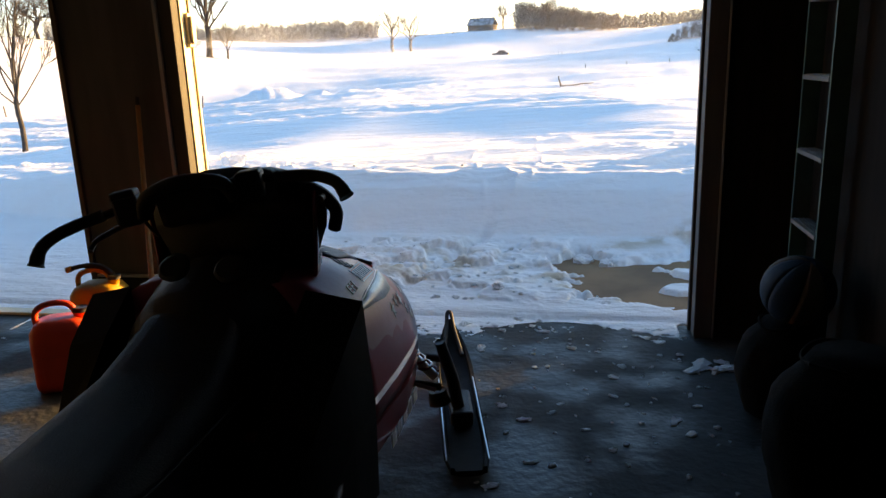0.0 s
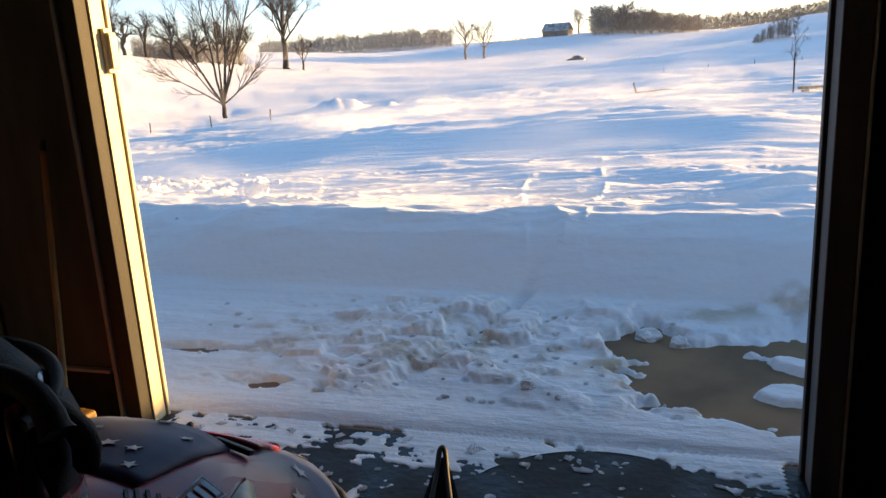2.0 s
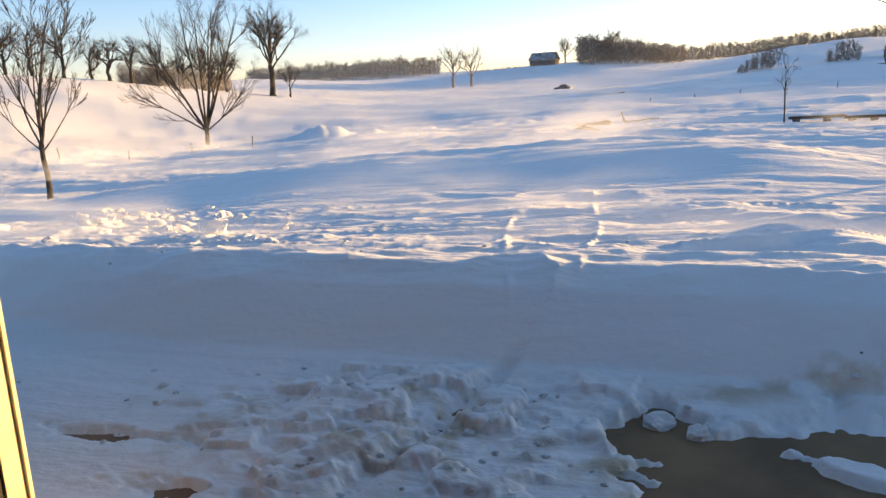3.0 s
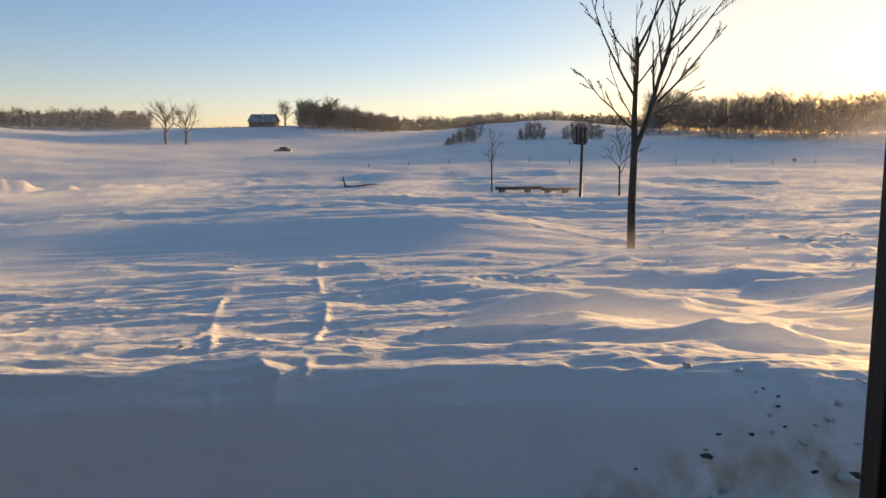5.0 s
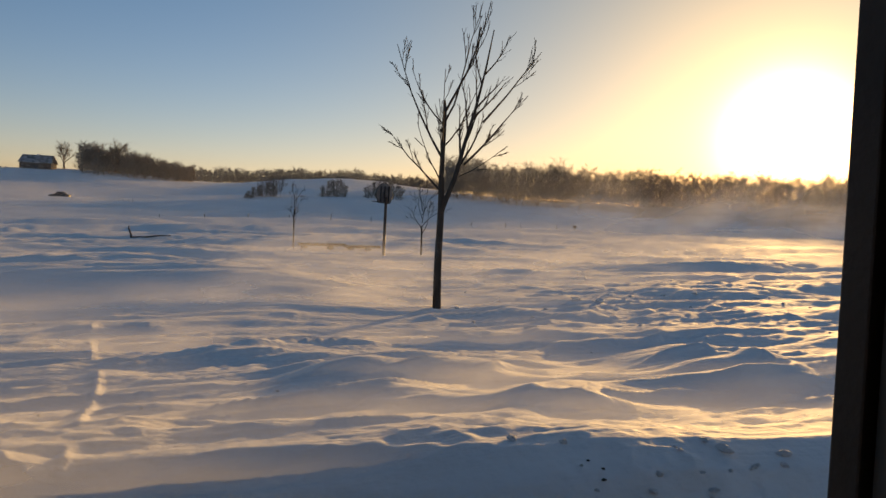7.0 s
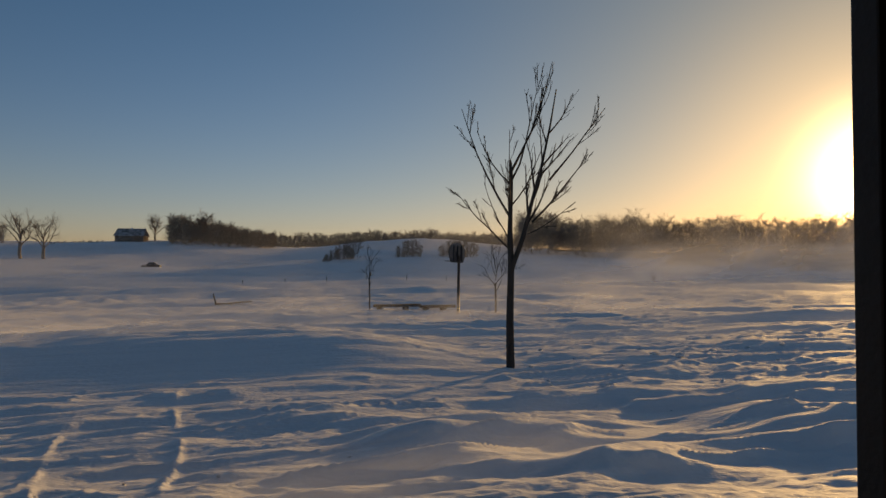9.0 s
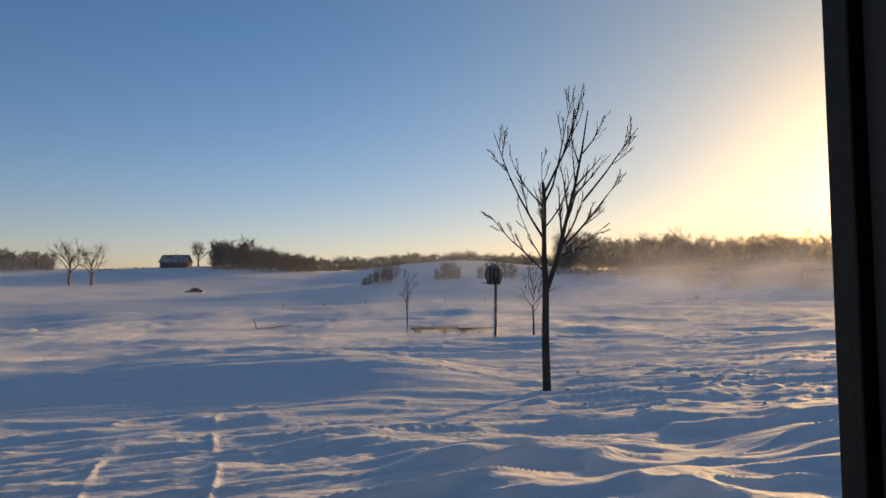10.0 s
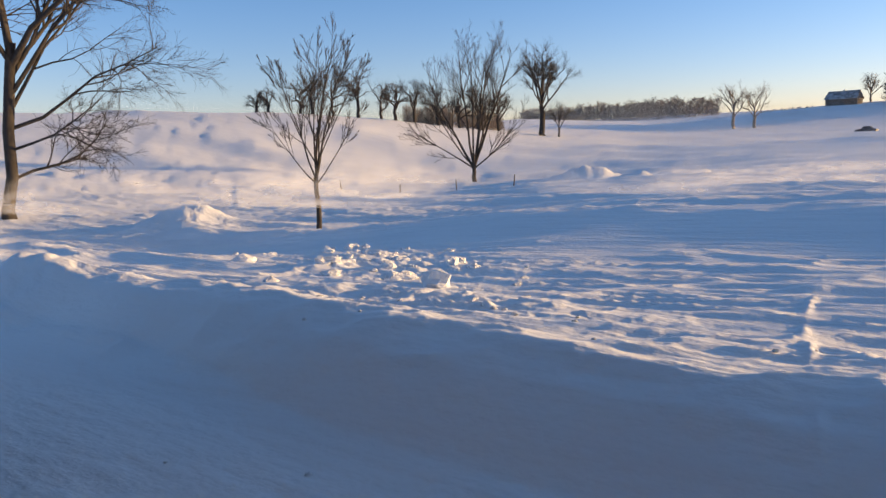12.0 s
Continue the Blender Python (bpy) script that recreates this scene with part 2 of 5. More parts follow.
def fbm(x, y, octaves=4):
    out, amp, total = 0, 1.0, 0
    for k in range(octaves):
        out, total = out + amp * vnoise(x * 2 ** k + 17.3 * k, y * 2 ** k + 5.1 * k), total + amp
        amp *= 0.5
    return out / total


def smooth(a, b, x):
    t = np.clip((x - a) / (b - a), 0, 1)
    return t * t * (3 - 2 * t)


AZ = [-110, -80, -62, -50, -42, -37, -30, -20, -10, -3, 5, 13, 24, 36, 60, 110]
RING_R = [30, 60, 110, 170, 265, 450, 900]
RINGS = [
    [0.0, -0.3, -0.75, -0.85, -0.75, -0.65, -0.45, -0.1, 0.0, 0.05, 0.05, 0.1, 0.1, 0.1, 0.1, 0.0],
    [0.5, 1.5, 1.2, 0.6, -0.7, -1.4, -1.4, -0.9, -0.3, -0.1, -0.1, 0.0, 0.1, 0.1, 0.1, 0.1],
    [4.0, 7.8, 8.1, 8.0, 6.9, 5.2, 2.9, 0.9, 0.6, 0.4, 0.5, 0.7, 0.7, 0.5, 0.4, 0.4],
    [5.0, 8.0, 8.6, 8.6, 8.0, 7.0, 5.6, 3.4, 3.0, 2.4, 3.6, 5.2, 4.0, 2.6, 2.0, 1.8],
    [5.0, 8.0, 8.6, 9.4, 10.2, 10.8, 12.0, 8.0, 11.2, 12.4, 8.8, 14.8, 9.5, 7.6, 6.5, 5.0],
    [5.0, 8.0, 8.6, 9.4, 11.0, 13.0, 15.0, 17.0, 17.0, 14.0, 15.0, 18.0, 14.0, 11.0, 9.0, 6.0],
]
FINE_AZ = np.arange(-180, 180.5, 0.5)
KERNEL = np.exp(-(np.arange(-20, 21) / 7.0) ** 2)
RINGS_SOFT = [np.convolve(np.pad(np.interp(FINE_AZ, AZ, row), 20, "edge"), KERNEL / KERNEL.sum(), "valid") for row in RINGS]
NEAR_Y = [4.5, 6.2, 6.5, 6.95, 7.25, 8.4, 10.5, 14, 18, 25, 35]
NEAR_Z = [0.02, 0.03, 0.09, 0.42, 0.52, 0.45, 0.31, 0.24, 0.2, 0.16, 0.15]


def land(x, y):
    """Height of the snow without its small relief."""
    x, y = np.asarray(x, float), np.asarray(y, float)
    dx, dy = x - 0.8, y - 3.8
    r, az = np.hypot(dx, dy), np.degrees(np.arctan2(dx, dy))
    shift = np.interp(x, [-12, -8, -5, -2.5, 0, 1.4, 2.4, 4, 9], [1.3, 0.7, 0.7, 0.15, 0.05, -0.05, -0.35, -0.5, -0.4])
    ye = np.where(y < 12, y - shift * smooth(5, 7, y) * (1 - smooth(9, 12, y)), y)
    near = np.interp(ye, NEAR_Y, NEAR_Z)
    near = near - 1.0 * smooth(4, 17, -x) * smooth(8, 15, y) - 0.10 * smooth(1.5, 4, x) * smooth(6.6, 7.4, y) * (1 - smooth(12, 15, y)) - (0.06 + 0.026 * np.clip(-x, 0, 6)) * smooth(7.4, 8.4, y) * (1 - smooth(12, 17, y))
    rings = [np.interp(az, FINE_AZ, row) for row in RINGS_SOFT]
    rings.append(rings[-1] * 0.7)
    far = np.array(rings[-1])
    for k in range(len(RING_R) - 2, -1, -1):
        t = np.clip((r - RING_R[k]) / (RING_R[k + 1] - RING_R[k]), 0, 1)
        t = t * t * (3 - 2 * t) * 0.5 + t * 0.5
        far = np.where(r < RING_R[k + 1], rings[k] * (1 - t) + rings[k + 1] * t, far)
    k = smooth(16, 34, r)
    return near * (1 - k) + far * k


def bare(x, y):
    """1 where the brown concrete shows through the snow."""
    n = 0.5 * (fbm(x * 1.6 + 3, y * 2.6 + 9, 4) - 0.5)
    n2 = fbm(x * 6 + 13, y * 8 + 5, 4) - 0.5
    d1 = np.hypot((x - 2.05) / 1.42, (y - 5.62) / 0.84) + n * 1.5 + n2 * 0.3
    d2 = np.hypot((x + 1.75) / 0.34, (y - 5.42) / 0.06) + n * 1.6 + n2 * 3.0
    d3 = np.hypot((x + 1.25) / 0.25, (y - 5.0) / 0.05) + n * 1.6 + n2 * 3.0
    tongue = np.hypot((x - 1.62) / 0.28, (y - 5.68 + 0.5 * (x - 1.62)) / 0.09) + n * 1.5 + n2 * 0.9
    tongue2 = np.hypot((x - 1.64) / 0.30, (y - 5.28) / 0.09) + n * 1.5 + n2 * 0.9
    out = np.maximum.reduce([1 - smooth(0.92, 1.02, d1), 1 - smooth(0.3, 1.5, d2), 1 - smooth(0.3, 1.4, d3)])
    return out * (1 - smooth(6.05, 6.4, y + n * 0.9 + n2 * 0.4)) * smooth(0.8, 1.1, tongue) * smooth(0.8, 1.1, tongue2)


TRACKS = [(0.37, -0.05), (-0.20, -0.15)]      # start x, drift per metre ahead


def relief(x, y):
    """Wind drifts, trodden and driven snow."""
    x, y = np.asarray(x, float), np.asarray(y, float)
    r = np.hypot(x - 0.8, y - 3.8)
    u, v = x * 0.985 + y * 0.17, y * 0.985 - x * 0.17
    warp = fbm(x * 0.25 + 40, y * 0.25 + 11, 3) - 0.5
    ridged = 1 - np.abs(2 * fbm(u * 0.20 + warp, v * 0.62 + warp * 1.5, 3) - 1) * 1.9
    ridged = np.clip(ridged, 0, 1) ** 1.6
    fine = 1 - np.abs(2 * fbm(u * 0.55 + 7, v * 2.3 + warp * 2, 3) - 1) * 2
    fine = np.clip(fine, 0, 1) ** 2
    out_y = smooth(7.2, 8.4, y)
    right = smooth(1.0, 4.0, x) * (1 - smooth(11.5, 13.0, y)) + 0.75
    z = out_y * (ridged * 0.08 * right + fine * 0.055) * (1 - 0.92 * smooth(22, 75, r))
    wide = fbm(u * 0.05, v * 0.22 + 3, 4) - 0.5
    z = z + smooth(12, 22, r) * wide * np.interp(r, [12, 40, 150, 400], [0.30, 0.45, 0.6, 0.8]) * (1 - 0.8 * smooth(0.45, 0.75, -(x - 0.8) / (r + 0.01)) * smooth(35, 60, r))
    # steep-faced dunes to the right of the drive
    for k in range(8):
        yc = 7.9 + 0.55 * k + 0.7 * (fbm(x * 0.38 + 13 * k, x * 0 + 2.1 * k, 3) - 0.5) + 0.09 * (x - 4) * (1 if k % 2 else -0.6)
        amp = 0.10 * smooth(0.42, 0.62, fbm(x * 0.32 + 71 * k, x * 0 + 9.7 * k, 2)) * smooth(0.0, 2.4, x) * (1 - 0.6 * smooth(9, 14, x)) * (1 - smooth(10.8, 11.8, yc))
        d = y - yc
        z = z + amp * np.where(d < 0, np.exp(-(d / 0.17) ** 2), np.exp(-(np.abs(d) / 0.62) ** 1.4))
    # long low drifts across the field, steep towards the house
    for lam, r0, r1, high, off in ((2.6, 7.5, 12, 0.11, 0.0), (5.5, 13, 22, 0.20, 3.7), (14.0, 30, 50, 0.42, 8.1)):
        p = v / lam + 1.6 * fbm(u * 0.33 / lam + off, v * 0.5 / lam + off, 3)
        s = p - np.floor(p)
        mod = smooth(0.38, 0.66, fbm(u * 0.5 / lam + 5 + off, np.floor(p) * 3.7 + off, 2))
        z = z + high * mod * smooth(0.0, 0.22, s) * (1 - smooth(0.2, 1.0, s)) * smooth(r0, r1, r) * (1 - smooth(r1 * 5, r1 * 9, r)) * (1 - 0.85 * np.exp(-((x - 4.6) ** 2 + (y - 12.5) ** 2) / 6))
    # long drift before the young tree
    crest = 16.7 - 0.38 * np.clip(x - 0.5, 0, 8) + 0.5 * (fbm(x * 0.35, x * 0 + 3.3, 2) - 0.5)
    along = smooth(-16, -7, x) * (1 - smooth(1.8, 5.2, x))
    z = z * (1 - 0.85 * along * np.exp(-((y - crest + 1.9) / 1.7) ** 2))
    z = z + along * (0.20 + 0.22 * smooth(-4, 1.0, x)) * np.where(y < crest, np.exp(-((y - crest) / 2.3) ** 2), np.exp(-((y - crest) / 3.2) ** 2))
    # shovelled heaps
    for mx, my, mr, mh in ((-21.2, 50.7, 2.2, 0.85), (-21.2, 18.9, 1.7, 0.62), (-7.9, 7.45, 0.75, 0.24), (2.9, 6.9, 0.9, 0.05)):
        d = np.hypot(x - mx, (y - my) * 1.1) / mr
        z = z + mh * np.exp(-d ** 2 * 1.6) * (0.65 + 0.7 * fbm(x * 2.6 / mr, y * 2.6 / mr, 2)) + mh * 0.6 * np.exp(-d ** 2) * np.abs(fbm(x * 5.0, y * 5.0, 4) - 0.5)
    # crumbled, trodden snow
    rough = 1 - np.abs(2 * fbm(x * 3.1, y * 3.6, 4) - 1) * 1.6
    rough2 = np.clip(fbm(x * 5.5 + 9, y * 6.5 + 4, 4) - 0.42, 0, 1)
    yard = smooth(4.75, 5.15, y) * (1 - smooth(6.2, 6.6, y)) * (0.12 + 0.88 * np.exp(-((x + 0.25) / 1.15) ** 4))
    clod = smooth(0.50, 0.60, fbm(x * 3.4 + 80, y * 4.6 + 3, 4)) * (0.5 + fbm(x * 1.7 + 5, y * 1.7 + 5, 2))
    crumb = np.clip(fbm(x * 9 + 2, y * 13 + 7, 3) - 0.45, 0, 1)
    spots = smooth(0.40, 0.62, fbm(x * 1.3 + 31, y * 2.2 + 8, 3))
    z = z + yard * (clod * 0.05 + np.clip(rough, 0, 1) ** 2 * 0.008 + (rough2 * 0.10 + crumb * 0.045) * (0.25 + 0.75 * spots))
    rubble = np.exp(-(((x + 6.6) / 2.3) ** 2 + ((y - 11.6 - 0.55 * (-6.6 - x)) / 1.5) ** 2)) + 0.35 * np.exp(-(((x - 9.5) / 4.5) ** 2 + ((y - 13) / 3.0) ** 2))
    rubble = rubble + 0.45 * np.exp(-(((x + 3.0) / 2.2) ** 2 + ((y - 8.6) / 0.6) ** 2)) + 0.5 * np.exp(-(((x - 2.8) / 0.9) ** 2 + ((y - 6.55) / 0.4) ** 2))
    z = z + np.clip(rubble, 0, 1) * (np.clip(rough, 0, 1) ** 2 * 0.05 + (rough2 * 0.16 + crumb * 0.08) * spots)
    far_rub = np.exp(-(((x + 14) / 8) ** 2 + ((y - 47) / 5) ** 2))
    z = z + far_rub * 0.9 * np.clip(fbm(x * 0.9, y * 0.6, 3) - 0.45, 0, 1)
    # wind-gnawed lip of the bank
    lip = smooth(6.7, 7.1, y + 0.5 * (fbm(x * 0.9, y * 0.9, 2) - 0.5)) * (1 - smooth(7.9, 8.8, y))
    gnaw = 1 - np.abs(2 * fbm(u * 1.1 + 3, v * 2.4 + 8, 4) - 1) * 1.7
    z = z + lip * (np.clip(gnaw, 0, 1) ** 1.5 * 0.045 + 0.03 * (fbm(x * 2.2 + 4, y * 2.6, 4) - 0.5))
    # sled tracks over the crest
    for x0, lean in TRACKS:
        xc = x0 + lean * (y - 7.3) + 0.05 * np.sin(y * 1.3 + x0 * 5)
        d = np.abs(x - xc)
        on = smooth(6.6, 7.3, y) * (1 - smooth(11.5, 13.5, y))
        z = z + on * (0.021 * np.exp(-((x - xc - 0.03) / 0.03) ** 2) * smooth(0.35, 0.62, fbm(x * 2 + 50, y * 1.7, 3)))
    # a single groove down to the door
    xc = -0.30 + 0.30 * (y - 5.6)
    z = z - smooth(4.9, 5.3, y) * (1 - smooth(6.4, 6.9, y)) * 0.05 * np.exp(-((x - xc) / 0.07) ** 4)
    return z


def ground_height(x, y):
    x, y = np.asarray(x, float), np.asarray(y, float)
    z = land(x, y) + relief(x, y)
    b = bare(x, y)
    z = np.where(y < 7.2, z * (1 - b) - 0.024 * b, z)
    # thin blown edge on the doorstep, and nothing under the building
    z = np.where(y < 4.75, z * smooth(4.5, 4.75, y) - 0.03 * (1 - smooth(4.55, 4.72, y)), z)
    inside = (y < 4.62) & (y > -4.6) & (x > -6.6) & (x < 2.2)
    # powder blown in over the doorstep
    n = 0.55 * fbm(x * 2.3 + 60, y * 5.0 + 21, 4) + 0.45 * fbm(x * 11 + 6, y * 17 + 2, 3)
    dust = smooth(0.0, 0.07, n - 0.30 - 0.50 * np.clip(4.55 - y, 0, 2) ** 0.7) * smooth(3.0, 3.4, y) * ((x < 1.40) & ((x > -1.5) | (x < -2.4)))
    return np.where(inside, np.where(dust > 0.02, 0.012 * dust - 0.0085, -0.25), z)


def snow_field():
    """One sheet of snow from the doorstep to the horizon, finer towards the building and ahead."""
    front = np.radians(np.linspace(-82, 62, 680))
    back = np.radians(np.linspace(62, 278, 90)[1:-1])
    az = np.concatenate([front, back])
    rr = np.concatenate([np.linspace(0.62, 4.0, 170), np.geomspace(4.0, 40, 290)[1:], np.geomspace(40, 1500, 100)[1:]])
    A, R = np.meshgrid(az, rr)
    X, Y = 0.7 + R * np.sin(A), 3.95 + R * np.cos(A)
    Z = ground_height(X, Y)
    n, m = len(az), len(rr)
    V = np.stack([X, Y, Z], -1).reshape(-1, 3)
    V = np.vstack([V, [[0.7, 3.95, -0.25]]])
    i, k = np.meshgrid(np.arange(m - 1), np.arange(n), indexing="ij")
    q, w = i * n + k, i * n + (k + 1) % n
    F = np.stack([q, q + n, w + n, w], -1).reshape(-1, 4)
    me = bpy.data.meshes.new("snow_field")
    me.vertices.add(len(V))
    me.vertices.foreach_set("co", V.ravel())
    me.loops.add(F.size)
    me.loops.foreach_set("vertex_index", F.ravel().astype(np.int32))
    me.polygons.add(len(F))
    me.polygons.foreach_set("loop_start", np.arange(0, F.size, 4, dtype=np.int32))
    me.update(calc_edges=True)
    me.shade_smooth()
    me.materials.append(SNOW)
    grit = me.attributes.new("grit", "FLOAT", "POINT")
    x, y = V[:, 0], V[:, 1]
    g = 1.1 * np.exp(-(((x + 0.6) / 1.0) ** 2 + ((y - 5.7) / 0.5) ** 2)) + 0.12 * np.exp(-(((x - 3.1) / 0.7) ** 2 + ((y - 6.5) / 0.35) ** 2))
    near = np.exp(-((np.hypot((x - 2.05) / 1.42, (y - 5.62) / 0.84) - 1.0) / 0.12) ** 2) * 0.8
    grit.data.foreach_set("value", np.clip(g + near, 0, 1).astype(np.float32))
    return tagged(new("ground", me), "deep wind-drifted snow field with sastrugi and sled tracks", "snow", kind="structure")


snow_field()


# ---- the garage ----
WALL_Y0, WALL_Y1 = 4.40, 4.55
OPEN_R, POST_R, POST_L, OPEN_L = 1.46, -1.545, -2.36, -5.36


def structure(name, geometry, mat, label, category):
    return tagged(part(name, geometry, mat), label, category, kind="structure")


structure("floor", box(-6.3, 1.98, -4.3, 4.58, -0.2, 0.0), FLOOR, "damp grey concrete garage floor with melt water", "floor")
structure("pavement", box(-7.0, 5.0, 4.584, 8.2, -0.2, -0.012), APRON, "brown bare concrete apron before the garage door", "pavement")
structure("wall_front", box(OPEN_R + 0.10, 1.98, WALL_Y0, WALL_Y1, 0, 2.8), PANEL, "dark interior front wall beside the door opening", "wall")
structure("wall_post", box(POST_L + 0.04, POST_R - 0.10, WALL_Y0, WALL_Y1, 0, 2.8), PIER, "dark panelled wall pier between two garage doors", "wall")
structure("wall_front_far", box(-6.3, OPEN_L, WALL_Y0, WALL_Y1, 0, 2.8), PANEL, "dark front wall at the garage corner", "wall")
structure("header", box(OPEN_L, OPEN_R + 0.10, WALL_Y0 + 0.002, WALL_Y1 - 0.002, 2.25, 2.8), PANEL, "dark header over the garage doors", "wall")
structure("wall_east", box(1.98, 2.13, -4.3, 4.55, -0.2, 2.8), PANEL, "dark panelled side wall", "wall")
structure("wall_west", box(-6.45, -6.3, -4.3, 4.55, -0.2, 2.8), DRYWALL, "dusty grey side wall", "wall")
structure("wall_south", box(-6.45, 2.13, -4.45, -4.3, -0.2, 2.8), DRYWALL, "dusty grey back wall", "wall")
structure("ceiling", box(-6.45, 2.13, -4.45, 4.57, 2.8, 2.95), DRYWALL, "dusty grey garage ceiling", "ceiling")
# jambs: a grey board, a brown weather strip outside it and a thin pale stop bead inside
structure("trim_right", box(OPEN_R + 0.004, OPEN_R + 0.10, 4.385, 4.50, 0, 2.25, 0.004), JAMB, "dark brown door jamb board", "trim")
structure("trim_right_strip", box(OPEN_R - 0.012, OPEN_R + 0.10, 4.503, 4.546, 0, 2.25, 0.004), BROWN, "brown weather strip on the door jamb", "trim")
structure("trim_right_bead", box(OPEN_R + 0.103, OPEN_R + 0.112, 4.372, 4.397, 0, 2.25, 0.002), GREYBOARD, "thin pale bead beside the door jamb", "trim")
structure("trim_left", box(POST_R - 0.10, POST_R - 0.010, 4.385, 4.462, 0, 2.25, 0.004), DARKSEAL, "dark brown door jamb board", "trim")
structure("trim_left_bead", box(POST_R - 0.125, POST_R - 0.103, 4.372, 4.397, 0, 2.25, 0.002), GREYBOARD, "thin pale bead beside the door jamb", "trim")
structure("trim_left_strip", box(POST_R - 0.10, POST_R, 4.465, 4.552, 0, 2.25, 0.003), TRIM, "cream painted door stop lit by the low sun", "trim")
structure("trim_left_edge", box(POST_R - 0.09, POST_R + 0.012, 4.555, 4.575, 0, 2.25, 0.003), TRIM, "cream painted outer door trim", "trim")
structure("trim_post_far", box(POST_L, POST_L + 0.037, 4.385, 4.56, 0, 2.25, 0.004), BROWN, "brown jamb of the neighbouring door", "trim")


# ---- trees ----
def branch(V, F, rng, p, d, length, r, depth, lift=0.25, wander=0.18, kids=4, n=4, split=0.62, spread=(22, 48)):
    """A limb with its side shoots, added to V and F."""
    steps = 5 if depth > 0 else 3
    pts, rads, dirs = [p.copy()], [r], [d.copy()]
    d = d.normalized()
    for k in range(steps):
        d = (d + Vector((rng.gauss(0, wander), rng.gauss(0, wander), rng.gauss(0, wander) + lift / steps))).normalized()
        p = p + d * (length / steps)
        pts.append(p.copy())
        rads.append(max(r * (1 - 0.82 * (k + 1) / steps), 0.0035 if depth == 0 else 0.005))
        dirs.append(d.copy())
    tube_raw(V, F, pts, rads, n if depth > 0 else 3, cap=False)
    if depth <= 0:
        return
    for k in range(kids):
        t = rng.uniform(0.25, 0.97) * steps
        i = min(int(t), steps - 1)
        q = pts[i].lerp(pts[i + 1], t - i)
        axis = dirs[i].orthogonal().normalized()
        axis.rotate(Matrix.Rotation(rng.uniform(0, 6.283), 3, dirs[i]))
        nd = dirs[i].copy()
        nd.rotate(Matrix.Rotation(radians(rng.uniform(*spread)), 3, axis))
        branch(V, F, rng, q, nd, length * rng.uniform(0.75, 1.15) * split * (1.1 - 0.4 * t / steps), max(rads[i] * 0.6, 0.004), depth - 1, lift, wander * 1.1, kids, n, split, spread)


def bare_tree(name, x, y, seed, height, trunk, r0, limbs, label, depth=2, kids=4, lift=0.25, split=0.62, spread=(22, 48), wander=0.16, mat=None, lean=(0, 0), group="", base=None, category="tree"):
    """trunk: clear height; limbs: rows of (start height, heading in degrees, tilt from upright, length, radius)."""
    rng = random.Random(seed)
    z = float(ground_height(x, y)) - 0.08 if base is None else base
    root = thing(name, pose(x, y, z), label, category, group)
    V, F = [], []
    pts = [Vector((lean[0] * h + rng.gauss(0, r0 * 0.25) * (h > 0), lean[1] * h + rng.gauss(0, r0 * 0.25) * (h > 0), h * trunk)) for h in (0, 0.06, 0.25, 0.5, 0.75, 1.0)]
    tube_raw(V, F, pts, [r0 * 1.35, r0 * 1.08, r0, r0 * 0.95, r0 * 0.9, r0 * 0.8], 9)
    part("trunk", (V, F), mat or BARK, root, smooth=True)
    for h, heading, tilt, length, r in limbs:
        V, F = [], []
        t = min(h / trunk, 1.0)
        p = Vector((lean[0] * t, lean[1] * t, h))
        a, b = radians(heading), radians(tilt)
        d = Vector((math.cos(a) * math.sin(b), math.sin(a) * math.sin(b), math.cos(b)))
        branch(V, F, rng, p, d, length, r, depth, lift, wander, kids, 5, split, spread)
        part("limb", (V, F), mat or BARK, root, smooth=True)
    return root


def spray(seed, count, low, high, tilt, length, r, turn=0):
    """Limbs spread evenly round a stem."""
    rng = random.Random(seed)
    return [(low + (high - low) * k / max(count - 1, 1), turn + 137.5 * k + rng.uniform(-20, 20), tilt * rng.uniform(0.7, 1.2) * (1 - 0.45 * k / count), length * rng.uniform(0.8, 1.1) * (1 - 0.25 * k / count), r * rng.uniform(0.8, 1.1)) for k in range(count)]


# young tree beside the drive: forked low, vase shaped; headings -20 and 160 lie across the view
ACROSS = Vector((math.cos(radians(-20)), math.sin(radians(-20)), 0))


